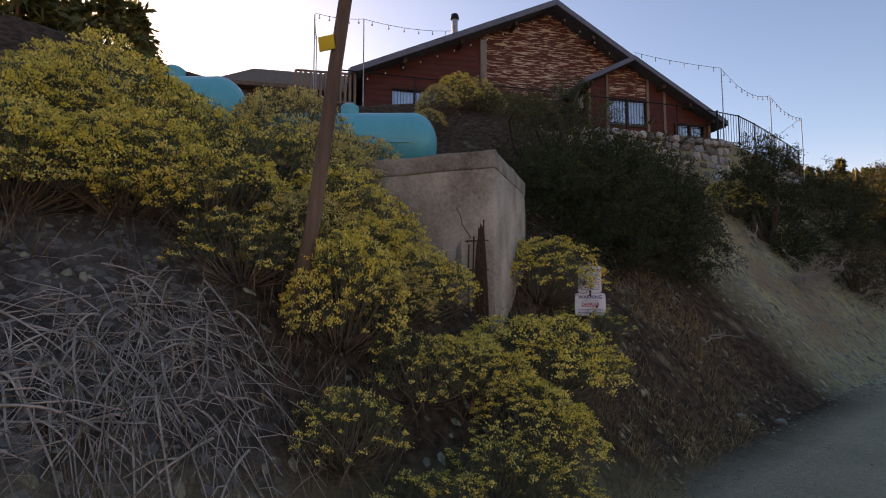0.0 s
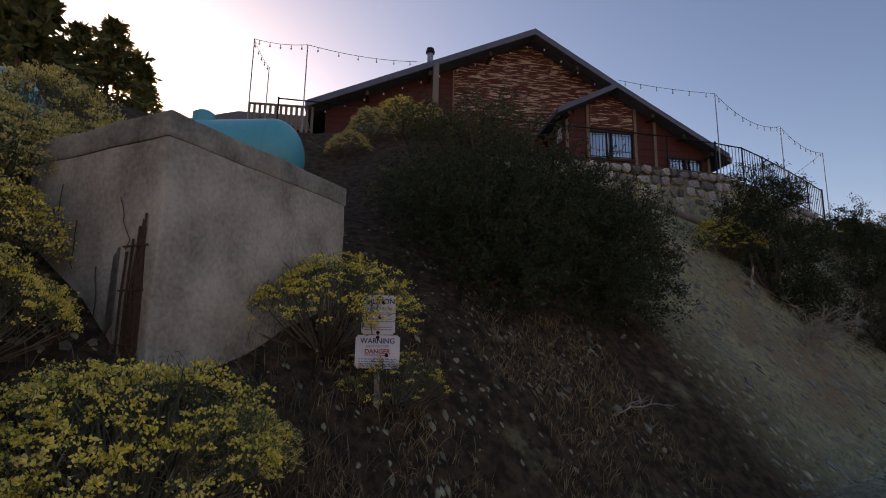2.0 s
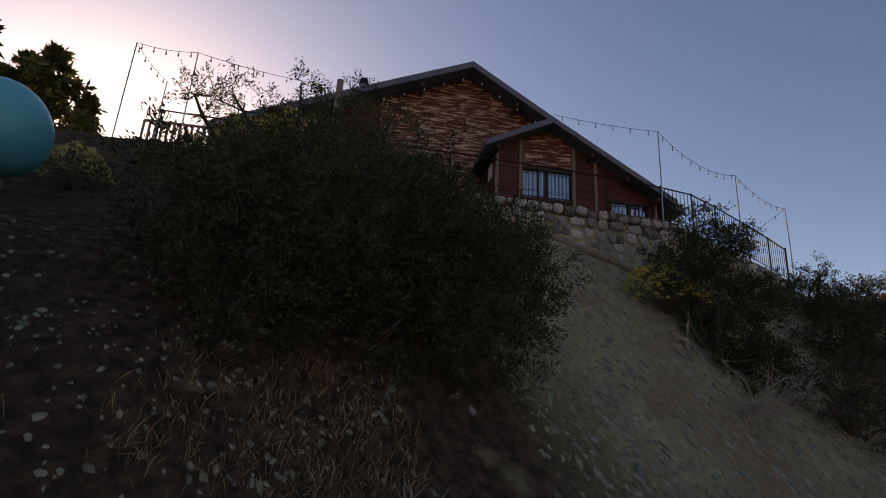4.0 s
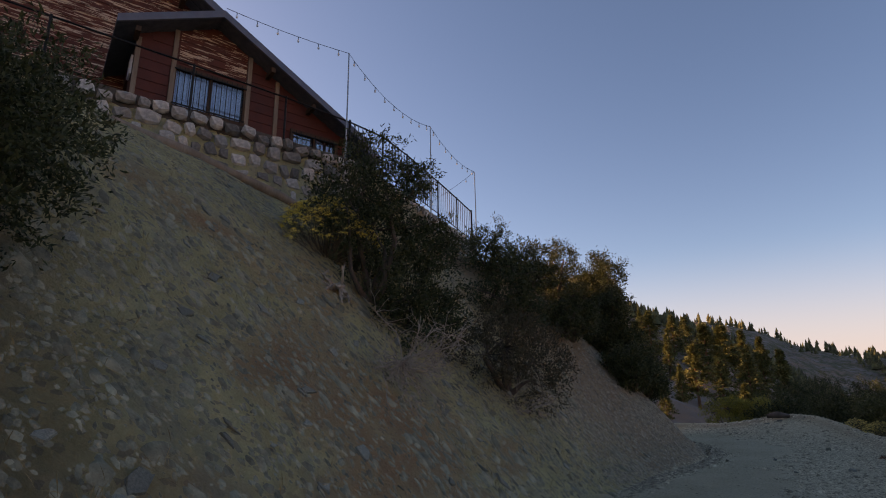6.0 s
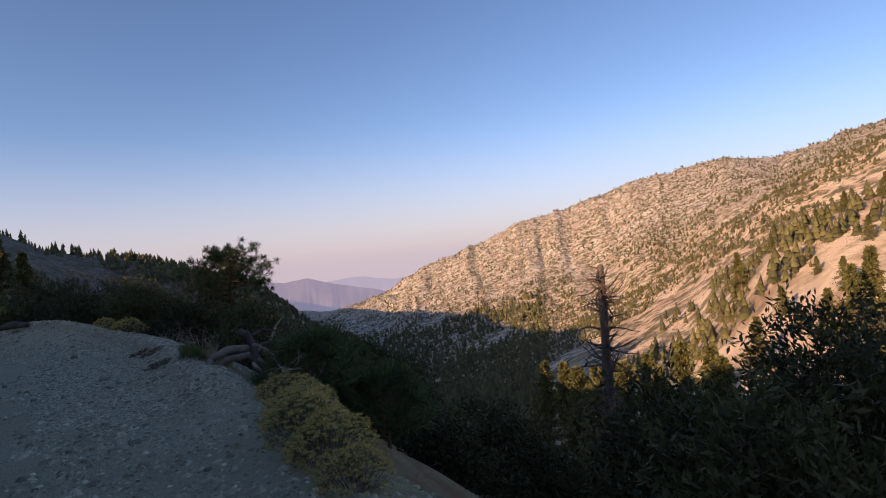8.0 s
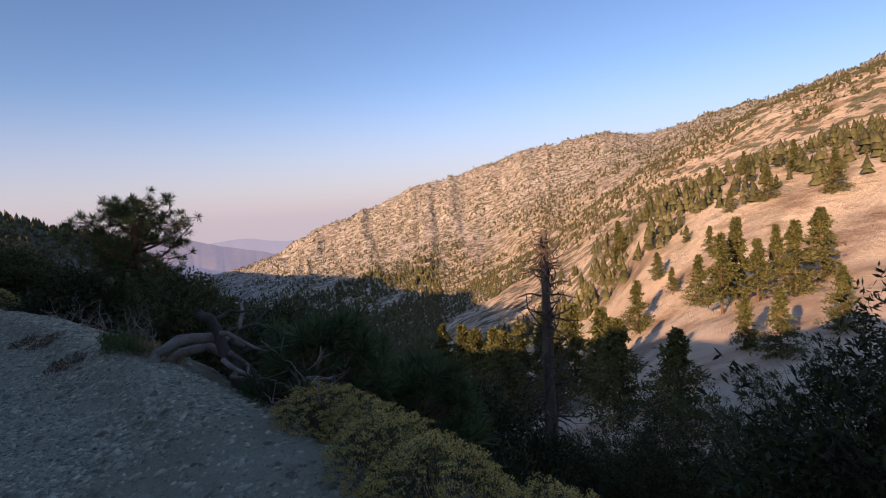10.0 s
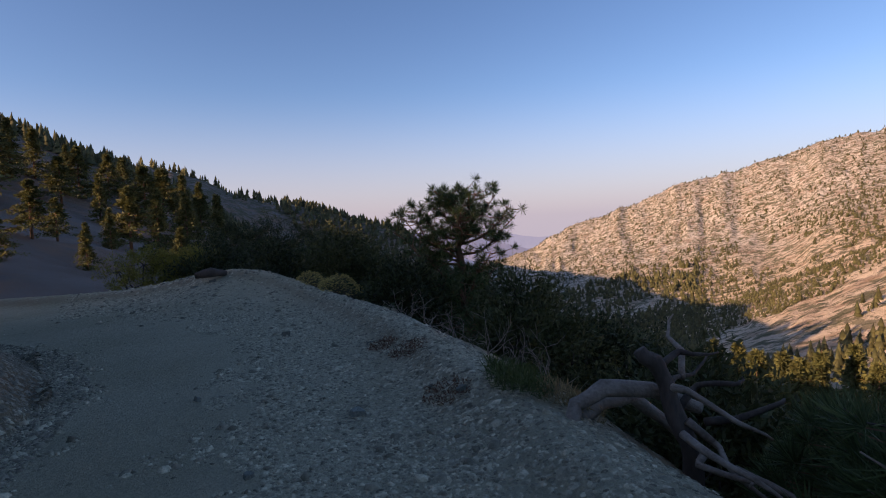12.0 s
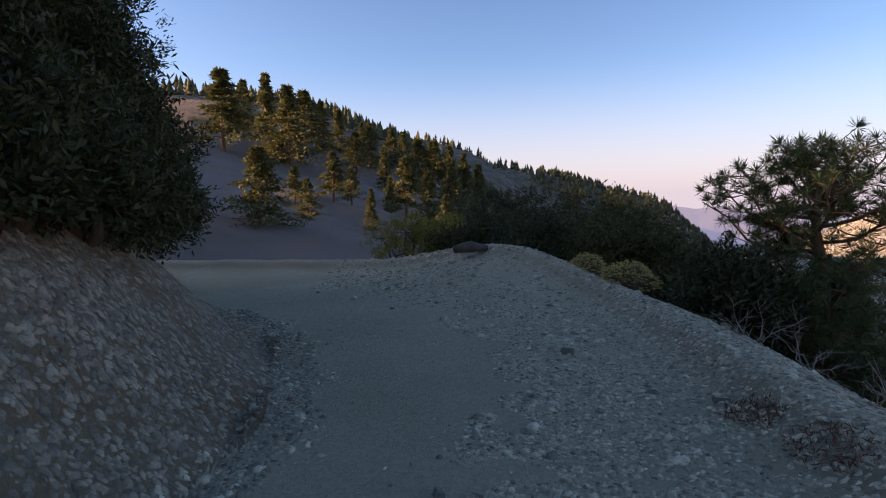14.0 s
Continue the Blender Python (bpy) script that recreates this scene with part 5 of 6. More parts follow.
# tall dark trees above the inside of the bend
for k, (x, y, s, n) in enumerate([(-3.25, 24.3, 0.74, 20000), (-2.9, 23.1, 0.46, 10000), (-3.3, 24.5, 0.58, 14000), (-3.75, 25.8, 0.8, 21000), (-4.6, 27.3, 1.06, 27000), (-4.9, 25.6, 0.8, 14000), (-5.8, 28.6, 1.2, 22000)]):
    big_shrub("oak_tree", x, y, [(0, 0, 1.3 * s, 0.95 * s), (0.7 * s, 0.3, 0.9 * s, 0.75 * s), (-0.6 * s, -0.4, 1.2 * s, 0.8 * s), (0.3 * s, 0, 2.3 * s, 0.8 * s), (-0.4 * s, 0.3, 2.9 * s, 0.7 * s), (0.6 * s, -0.3, 3.3 * s, 0.55 * s), (0.1, 0.2, 3.9 * s, 0.45 * s), (0.9 * s, 0.1, 0.2, 0.6 * s), (0.2, -0.9 * s, 0.5 * s, 0.65 * s)],
              int(n * 1.5), 0.05, "dense dark evergreen oak on the bank inside the bend", 40 + k, oak_leaf, "tree", r0=0.11)
# brush below the outer edge
EDGE = "dark green brush growing below the road's edge"
for k, (x, y, s, h) in enumerate([(4.6, 20.0, 0.9, -0.1), (5.8, 18.2, 1.0, -0.5), (6.6, 21.5, 1.3, -0.4), (5.2, 23.6, 1.1, 0.1), (8.4, 19.0, 1.5, -0.1), (7.4, 12.4, 1.8, 2.2), (8.8, 11.3, 1.7, 2.4), (6.2, 12.0, 1.5, 1.6), (5.0, 13.5, 1.3, 0.6), (4.1, 12.4, 1.1, 0.5), (4.4, 26.4, 0.8, 0.0), (5.6, 28.0, 1.0, 0.3), (4.2, 29.6, 1.0, 0.9), (3.0, 31.6, 1.1, 0.8), (1.6, 32.6, 1.0, 0.9), (5.4, 31.8, 1.6, 1.3), (3.6, 33.6, 1.3, 1.4), (8.0, 29.6, 1.6, 1.0), (10.4, 24.0, 1.6, -0.2), (11.5, 16.5, 1.8, 0.0), (9.0, 26.8, 1.3, 0.6)]):
    big_shrub("oak_shrub", x, y, [(0, 0, 0.7 * s + h, 0.75 * s), (0.5 * s, 0.4 * s, 0.5 * s + h, 0.65 * s), (-0.4 * s, -0.4 * s, 0.6 * s + h, 0.65 * s), (0.1, 0.3 * s, 1.15 * s + h, 0.5 * s), (-0.3 * s, 0.5 * s, 0.2 + h, 0.6 * s), (0.4 * s, -0.5 * s, 0.3 + h, 0.6 * s)],
              15000 if s > 1.35 else 10000, 0.07, EDGE, 60 + k, oak_leaf if k % 3 else olive_leaf)
for k, (az, r, s, top) in enumerate([(66, 9.0, 1.2, -2.5), (72, 9.5, 1.2, -2.9), (78, 9.0, 1.3, -2.6), (84, 10.0, 1.5, -2.2), (90, 9.5, 1.5, -1.7), (74, 13.0, 1.6, -4.4), (82, 14.0, 1.7, -4.2), (68, 13.0, 1.5, -4.6)]):
    x, y = r * math.sin(radians(az)), 15.4 + r * math.cos(radians(az))
    h = top - 1.55 * s - ground_z(x, y)
    big_shrub("oak_shrub", x, y, [(0, 0, 0.7 * s + h, 0.75 * s), (0.6 * s, 0.5 * s, 0.4 * s + h, 0.7 * s), (-0.6 * s, -0.5 * s, 0.5 * s + h, 0.7 * s), (0.1, 0.2 * s, 1.1 * s + h, 0.5 * s), (0.1, -0.9 * s, 0.4 * s + h, 0.65 * s), (-0.2, 0.9 * s, 0.4 * s + h, 0.65 * s), (0, 0, h - 0.4 * s, 0.8 * s)],
              15000, 0.042, EDGE, 190 + k, oak_leaf if k % 2 else olive_leaf)
top = -0.9 - ground_z(8.7, 26.3)
big_shrub("oak_tree", 8.7, 26.3, [(0, 0, top - 0.9, 1.0), (-0.9, 0.5, top - 1.1, 0.9), (0.9, -0.6, top - 1.1, 1.0), (1.7, -1.2, top - 1.5, 0.9), (0.2, 0, top - 0.5, 0.6), (-0.5, -0.5, top - 1.8, 1.1), (0.8, -0.9, top - 2.0, 1.1), (0, 0.2, top - 2.8, 1.2), (-1.3, 0.6, top - 2.0, 0.9), (1.8, -1.2, top - 2.5, 1.0)],
          32000, 0.085, "dense dark oak rising from below the road's edge", 230, oak_leaf, "tree", r0=0.12)
for k, (az, r, s) in enumerate([(60, 20, 1.7), (64, 17, 1.5), (67, 23, 1.9), (70, 18, 1.6), (73, 26, 2.0), (75, 19, 1.7), (78, 24, 1.9), (80, 18, 1.6), (83, 27, 2.1), (85, 20, 1.9), (88, 23, 2.2), (91, 18, 1.9), (94, 24, 2.3), (71, 30, 1.8), (56, 24, 1.9), (52, 20, 1.7), (48, 23, 1.9)]):
    x, y = r * math.sin(radians(az)), 15.4 + r * math.cos(radians(az))
    big_shrub("oak_shrub", x, y, [(0, 0, 0.5 * s, 0.75 * s), (0.7 * s, 0.5 * s, 0.4 * s, 0.7 * s), (-0.7 * s, -0.4 * s, 0.4 * s, 0.7 * s), (0.1, 0.2 * s, 0.9 * s, 0.5 * s), (0.2 * s, -0.9 * s, 0.35 * s, 0.65 * s), (-0.3 * s, 0.9 * s, 0.35 * s, 0.65 * s)],
              7000, 0.075, "dark brush on the shaded side of the ravine", 240 + k, oak_leaf if k % 3 else olive_leaf)
def bend_brush(name, az, r, top, wide, label, seed, material):
    """A shrub seen past the bend, at an azimuth and distance from the road, its top at an elevation."""
    x, y = 0.29 - r * math.sin(radians(az)), 18.76 + r * math.cos(radians(az))
    h = 1.5 + r * math.tan(radians(top)) - ground_z(x, y)
    big_shrub(name, x, y, [(0, 0, h - 0.55 * wide, 0.6 * wide), (0.7 * wide, 0.1, h - 0.7 * wide, 0.55 * wide), (-0.65 * wide, 0, h - 0.7 * wide, 0.55 * wide), (0.3 * wide, 0.2, h - 0.3 * wide, 0.33 * wide), (-0.3 * wide, -0.3, h - 1.2 * wide, 0.6 * wide), (0.4 * wide, -0.3, h - 1.3 * wide, 0.6 * wide)],
              9000, 0.04 if wide < 1.2 else 0.05, label, seed, material)


yellow_leaf = mat("yellow_green_leaves", (0.16, 0.15, 0.025), (0.28, 0.25, 0.05), 1.5, 0.7, 0, 10, island=0.3, trans=0.25)
bend_brush("rounded_shrub", 1.6, 14.0, -1.5, 0.85, "rounded yellow-green shrub beyond the bend's berm", 90, yellow_leaf)
bend_brush("rounded_shrub", -2.6, 14.2, -1.7, 0.75, "rounded yellow-green shrub beyond the bend's berm", 91, yellow_leaf)
for k, (az, r, top, wide) in enumerate([(-6.5, 17.0, 0.6, 1.1), (-10.0, 17.5, 1.6, 1.4), (-14.0, 17.0, 0.7, 1.4), (-18.0, 16.0, -1.2, 1.3), (-21.5, 15.0, -3.0, 1.2), (-8.0, 15.5, -1.2, 1.1), (-12.5, 15.0, -1.4, 1.2), (-25.0, 13.5, -4.6, 1.1), (-16.5, 14.0, -3.0, 1.0)]):
    bend_brush("oak_shrub", az, r, top, wide, "dark brush crowding behind the berm of the bend", 92 + k, oak_leaf)


for k, (az, r, s) in enumerate([(78, 34, 2.4), (82, 38, 2.8), (84, 33, 2.4), (86, 44, 3.2), (88, 37, 2.8), (90, 48, 3.4), (91, 34, 2.6), (93, 41, 3.2), (96, 37, 3.0), (87, 56, 3.4), (92, 58, 3.6), (84, 50, 2.8), (75, 38, 2.2), (66, 36, 2.2), (60, 34, 2.2)]):
    x, y = r * math.sin(radians(az)), 15.4 + r * math.cos(radians(az))
    big_shrub("oak_shrub", x, y, [(0, 0, 0.5 * s, 0.75 * s), (0.7 * s, 0.5 * s, 0.4 * s, 0.7 * s), (-0.7 * s, -0.4 * s, 0.4 * s, 0.7 * s), (0.1, 0.2 * s, 0.9 * s, 0.5 * s), (0.2 * s, -0.9 * s, 0.35 * s, 0.65 * s)],
              4500, 0.13, "dark scrub on the shaded side of the ravine", 270 + k, oak_leaf if k % 3 else olive_leaf)


# ---- conifers ----
def conifer(seed, high, spread, material, levels=22, dens=26, start=0.12):
    """A fir: tapered trunk, whorls of drooping boughs, each bough a fan of needle sprays."""
    rg = np.random.RandomState(seed)
    t = thing("conifer", Matrix(), "", "tree")
    g = Geo().tube([(0, 0, -0.8), (0.02, 0, high * 0.4), (0, 0.02, high * 0.8), (0, 0, high)], [high * 0.018, high * 0.013, high * 0.006, high * 0.001], 7)
    C, O = [], []
    for i in range(levels):
        u = start + (1 - start) * (i / levels) ** 0.9
        z = u * high
        reach = spread * (1 - u) ** 0.75 * rg.uniform(0.5, 1.15) + 0.04 * high * (1 - u)
        for k in range(rg.randint(4, 7)):
            a = rg.uniform(0, 2 * math.pi)
            r = reach * rg.uniform(0.55, 1.15)
            d = np.array([math.cos(a), math.sin(a), 0])
            tip = d * r + np.array([0, 0, z - 0.18 * r + 0.1 * r * u])
            g.tube([(0, 0, z), tuple(d * r * 0.5 + np.array([0, 0, z + 0.02 * r])), tuple(tip)], [high * 0.004, high * 0.0025, high * 0.001], 3)
            m = dens
            s = rg.uniform(0.18, 1.0, m)
            p = np.array([0, 0, z]) + np.outer(s, tip - np.array([0, 0, z])) + rg.normal(size=(m, 3)) * np.array([0.16, 0.16, 0.06]) * r * 0.55
            C.append(p)
            O.append(np.tile(d, (m, 1)) * 0.9)
    g.put("trunk", pine_bark, t, "", True)
    C, O = np.concatenate(C), np.concatenate(O)
    v, f = leaves(C, O + np.array([0, 0, -0.1]), high * 0.052, high * 0.021, rg)
    quick_mesh("crown", v, f, material, t)
    return t


firs = [conifer(1, 10, 3.4, fir_needle, 22, 36, 0.06), conifer(2, 10, 2.5, fir_needle, 24, 32, 0.06), conifer(3, 10, 4.8, fir_needle, 20, 46, 0.05), conifer(4, 10, 3.5, fir_needle, 19, 36, 0.2)]


def place_fir(k, x, y, high, turn, label, group="conifers on the slopes", wide=1.0):
    ob = copy_thing(firs[k], pose(0, 0, 0))
    s = high / 10
    ob.matrix_basis = pose(x, y, ground_z(x, y) - 0.1, rz=turn) @ Matrix.Diagonal((s * wide, s * wide, s, 1))
    return tagged(ob, label, "tree", group)


def fir_at(k, eye, az, r, top, label, group, wide=1.0):
    """A conifer at an azimuth and distance from a place on the road, as tall as the elevation of its top asks."""
    x, y = eye[0] - r * math.sin(radians(az)), eye[1] + r * math.cos(radians(az))
    return place_fir(k, x, y, min(max(3.0, 1.5 + r * math.tan(radians(top)) - ground_z(x, y)), 8 + 0.11 * r), (x * 37) % 360, label, group, wide)


SUNFIR = "sunlit conifer on the slope beyond the bend"
BEND, BRINK = (0.29, 18.76), (0.0, 15.36)
fir_at(2, BEND, 16.4, 60, 5.6, "broad golden-lit conifer beyond the bend", "conifers on the slopes", 1.35)
for n, (az, r, top) in enumerate([(15.4, 150, 12.4), (13.4, 140, 11.4), (11.9, 170, 10.9), (10.1, 180, 9.9), (8.5, 190, 9.1), (9.2, 85, 5.0), (5.4, 72, 1.2), (5.4, 180, 7.8), (1.8, 110, 4.4), (-0.5, 120, 4.1), (2.0, 230, 6.9), (-1.1, 200, 5.9), (-4.3, 220, 4.6),
                                  (-2.4, 90, 0.4), (19.5, 130, 12.6), (4.0, 150, 5.4), (11.8, 68, 2.4), (6.8, 165, 6.9), (6.2, 205, 7.9), (3.2, 210, 7.2), (0.4, 190, 6.2), (-2.8, 215, 5.3), (17.5, 185, 11.7), (7.4, 95, 3.4), (-5.8, 180, 3.4), (-3.0, 150, 3.2), (13.0, 78, 3.6), (3.4, 96, 2.4)]):
    fir_at((1, 0, 3)[n % 3], BEND, az, r, top, SUNFIR if n % 2 else "dark conifer on the talus slope beyond the bend", "conifers on the slopes", 1.0 + 0.25 * (n % 3))
VALFIR = "conifer standing on the pale scree across the ravine"
for n, (az, r, top) in enumerate([(-73.1, 66, -12.1), (-79.1, 54, -13.0), (-81.3, 165, -3.3), (-83.7, 120, -2.6), (-79.2, 190, -3.2), (-76.5, 170, -5.7), (-85.4, 110, -4.6), (-72.8, 250, -2.4), (-79.2, 250, 0.9), (-84.1, 250, 3.4), (-81.3, 250, 2.2), (-75.7, 250, -1.0),
                                  (-62.6, 110, -11.7), (-56.3, 140, -10.4), (-59.8, 120, -11.7), (-71.2, 100, -11.0), (-82.4, 112, -4.0), (-80.4, 128, -6.0), (-86.8, 125, -3.4), (-88.4, 105, -3.0), (-90.2, 118, -2.0), (-77.9, 150, -7.2), (-74.6, 140, -8.4), (-65.0, 118, -11.0), (-68.2, 125, -10.6), (-57.8, 128, -11.4), (-54.2, 150, -10.6), (-87.5, 72, -9.0), (-84.6, 78, -9.6), (-92.0, 80, -7.0), (-61.0, 95, -13.2), (-66.4, 92, -13.0), (-86.0, 200, 2.0), (-88.0, 230, 4.0), (-91.0, 190, 3.0), (-83.0, 200, 0.0)]):
    fir_at((2, 3, 0, 1, 0)[n % 5] if n > 1 else 2, BRINK, az, r, top, VALFIR, "conifers across the ravine")
for x, y, h in [(24.0, 10.5, 7.5), (22.0, 14.0, 5.0), (30.0, 12.0, 8.0), (34.0, 14.0, 7.0)]:
    place_fir(2, x, y, h, x * 31, "dark bushy conifer on the shaded side of the ravine", "conifers across the ravine")
LODGEPINE = "tall dark pine standing behind the tanks against the bright sky"
for k, (az, r, top, start) in enumerate([(89.5, 27, 31, 3), (83.0, 28, 28, 2), (80.5, 30, 25.0, 0), (95.0, 29, 30, 3), (86.5, 33, 27, 2), (92.0, 34, 29, 0)]):
    x, y = 0.36 - r * math.sin(radians(az)), 0.07 + r * math.cos(radians(az))
    place_fir(start, x, y, 1.58 + r * math.tan(radians(top)) - ground_z(x, y), az * 40, LODGEPINE, "pines behind the tanks")
for p in firs:
    for o in list(p.children_recursive) + [p]:
        bpy.data.objects.remove(o)


# far woods and scrub, too many to count
def far_woods(name, count, box, size, seed, label, keep, wide=0.34):
    rg = np.random.RandomState(seed)
    az = np.radians(rg.uniform(box[0], box[1], count))
    r = np.exp(rg.uniform(math.log(box[2]), math.log(box[3]), count))
    x, y = -np.sin(az) * r, 16 + np.cos(az) * r
    dens = fbm(x, y, 120, 3, 6) + 0.5 * fbm(x, y, 30, 2, 9)
    ok = dens > keep
    x, y, r = x[ok], y[ok], r[ok]
    z = land(x, y)
    n = len(x)
    h = size * rg.uniform(0.3, 1.25, n) * np.clip(r / 700, 0.9, 1.9)
    V, F = [], []
    base = np.stack([x, y, z], 1)
    for layer, (z0, z1, w) in enumerate(((0.05, 0.5, 1.0), (0.3, 0.75, 0.75), (0.55, 1.0, 0.5))):
        o = sum(len(q) for q in V)
        ring = []
        for k in range(5):
            a = 2 * math.pi * k / 5 + rg.uniform(0, 1.2, n)
            rad = h * wide * w * rg.uniform(0.55, 1.1, n)
            ring.append(base + np.stack([np.cos(a) * rad, np.sin(a) * rad, h * (z0 + rg.uniform(-0.06, 0.06, n))], 1))
        tip = base + np.stack([rg.normal(size=n) * h * 0.03, rg.normal(size=n) * h * 0.03, h * z1], 1)
        V.append(np.stack(ring + [tip], 1).reshape(-1, 3))
        i = o + np.arange(n) * 6
        for k in range(5):
            F.append(np.stack([i + k, i + (k + 1) % 5, i + 5], 1))
    ob = quick_mesh(name, np.concatenate(V), np.concatenate(F), far_tree)
    return tagged(ob, label, "woods", kind="stuff")


far_woods("far_woods_north", 6500, (-34, 40, 330, 1500), 11, 1, "dark conifer woods covering the ridge beyond the bend", 0.0, 0.33)
far_woods("far_woods_east", 24000, (-100, -24, 480, 3000), 4.6, 2, "scattered pines and scrub on the pale mountainside", -0.3, 0.5)
far_woods("scree_pines", 1200, (-100, -45, 200, 500), 8, 4, "pines dotted over the pale scree", 0.05, 0.35)
far_woods("valley_woods", 11000, (-54, -12, 130, 1500), 9, 3, "trees and brush filling the shaded ravine", -0.45, 0.45)


# ---- the pine leaning out from the edge ----
def tuft(C, D, rg, p, d, n, length):
    q = rg.normal(size=(n, 3)) * 0.55 + d
    C.append(np.repeat(p[None], n, 0))
    D.append(q)


def edge_pine():
    rg = np.random.RandomState(5)
    x, y = 5.98, 26.92
    z = ground_z(x, y)
    t = thing("pine_tree", pose(x, y, z, rz=-34), "flat-topped pine with bushy needle tufts leaning from the road's edge", "tree")
    # limbs: across the view of the road, away from it, and up from the road's level
    ends = [(1.0, -0.15, 1.72), (1.12, 0.25, 1.55), (0.72, 0.3, 2.0), (0.36, -0.3, 2.02), (0.05, 0.25, 2.08), (-0.3, -0.2, 2.05), (-0.55, 0.35, 1.98), (-0.9, 0.1, 1.82), (-1.22, 0.3, 1.68), (-1.3, -0.3, 1.42), (-0.8, -0.5, 1.5),
            (0.5, 0.7, 1.7), (-0.2, 0.8, 1.75), (0.1, -0.7, 1.6), (0.62, -0.2, 0.78), (0.72, 0.2, 0.55), (0.42, 0.4, 0.42), (-0.5, 0.4, 1.15), (-0.65, -0.2, 0.75), (-1.0, 0.2, 0.6), (0.3, -0.5, 0.3), (-0.4, -0.5, 0.2)]
    trunk = [(0.05, 0, -0.4), (0.0, 0.1, (0.2 - z) * 0.5), (0.06, 0, 0.3 - z), (-0.04, 0.05, 0.9 - z), (-0.02, 0, 1.5 - z)]
    g = Geo().tube(trunk, [0.13, 0.11, 0.095, 0.07, 0.035], 9)
    C, D = [], []
    for a, b, up in ends:
        e = np.array([a * 1.1, b * 1.1, up - z])
        reach = math.hypot(a, b)
        s0 = np.array([0.0, 0.02, up - z - 0.35 - 0.45 * reach])
        pts = [s0 + (e - s0) * u + np.array([0, 0, -0.16 * reach * math.sin(math.pi * u)]) + rg.normal(size=3) * 0.025 for u in np.linspace(0, 1, 6)]
        g.tube(pts, [0.036, 0.03, 0.025, 0.02, 0.014, 0.009], 6)
        for j in range(22):
            u = rg.uniform(0.3, 1.0)
            q = s0 + (e - s0) * u + np.array([0, 0, -0.16 * reach * math.sin(math.pi * u)])
            w = rg.normal(size=3) * [0.2, 0.2, 0.07] + np.array([0.0, 0, 0.1])
            g.tube([q, q + w * 0.55 + np.array([0, 0, -0.02]), q + w], [0.011, 0.009, 0.006], 4)
            tuft(C, D, rg, q + w, w * 2.2 + np.array([0, 0, 0.35]), 60, 0.14)
        # bare twigs hanging under the limb
        for j in range(3):
            q = s0 + (e - s0) * rg.uniform(0.3, 0.9)
            w = rg.normal(size=3) * [0.16, 0.16, 0.04] + np.array([a * 0.12, b * 0.12, -0.2])
            g.tube([q, q + w * 0.5, q + w], [0.008, 0.006, 0.003], 3)
    g.put("trunk", pine_bark, t, "", True)
    C, D = np.concatenate(C), np.concatenate(D)
    v, f = leaves(C, D * 1.3, 0.16, 0.011, rg)
    quick_mesh("crown", v, f, needle, t)


edge_pine()
for k, (x, y, h, w) in enumerate([(5.2, 26.9, 1.2, 0.8), (6.0, 25.0, 1.1, 0.8), (5.7, 26.3, 1.7, 0.9), (6.9, 26.9, 1.6, 0.9), (6.3, 27.8, 1.7, 1.0), (3.25, 17.75, 0.95, 0.8), (3.95, 18.3, 1.1, 0.9), (4.1, 17.3, 1.0, 0.8)]):
    rg = np.random.RandomState(300 + k)
    t = thing("young_pine", pose(x, y, ground_z(x, y)), "young bushy pine with long soft needles below the road's edge", "tree", "young pines")
    g = Geo().tube([(0, 0, -0.2), (0.02, 0, h * 0.5), (0, 0, h)], [0.035, 0.025, 0.01], 6)
    C, D = [], []
    for j in range(110):
        u = rg.uniform(0.12, 1.0)
        a = rg.uniform(0, 6.28)
        r = w * (1.05 - 0.6 * u) * rg.uniform(0.4, 1.0)
        p = np.array([math.cos(a) * r, math.sin(a) * r, h * u + 0.2 * r])
        g.tube([(0, 0, h * u * 0.85), tuple(p * [0.5, 0.5, 0.97]), tuple(p)], [0.010, 0.007, 0.004], 3)
        tuft(C, D, rg, p, np.array([math.cos(a) * 0.5, math.sin(a) * 0.5, 0.7]), 60, 0.2)
    g.put("trunk", pine_bark, t)
    C, D = np.concatenate(C), np.concatenate(D)
    v, f = leaves(C, D * 2.2, 0.2, 0.010, rg)
    quick_mesh("crown", v, f, needle, t)


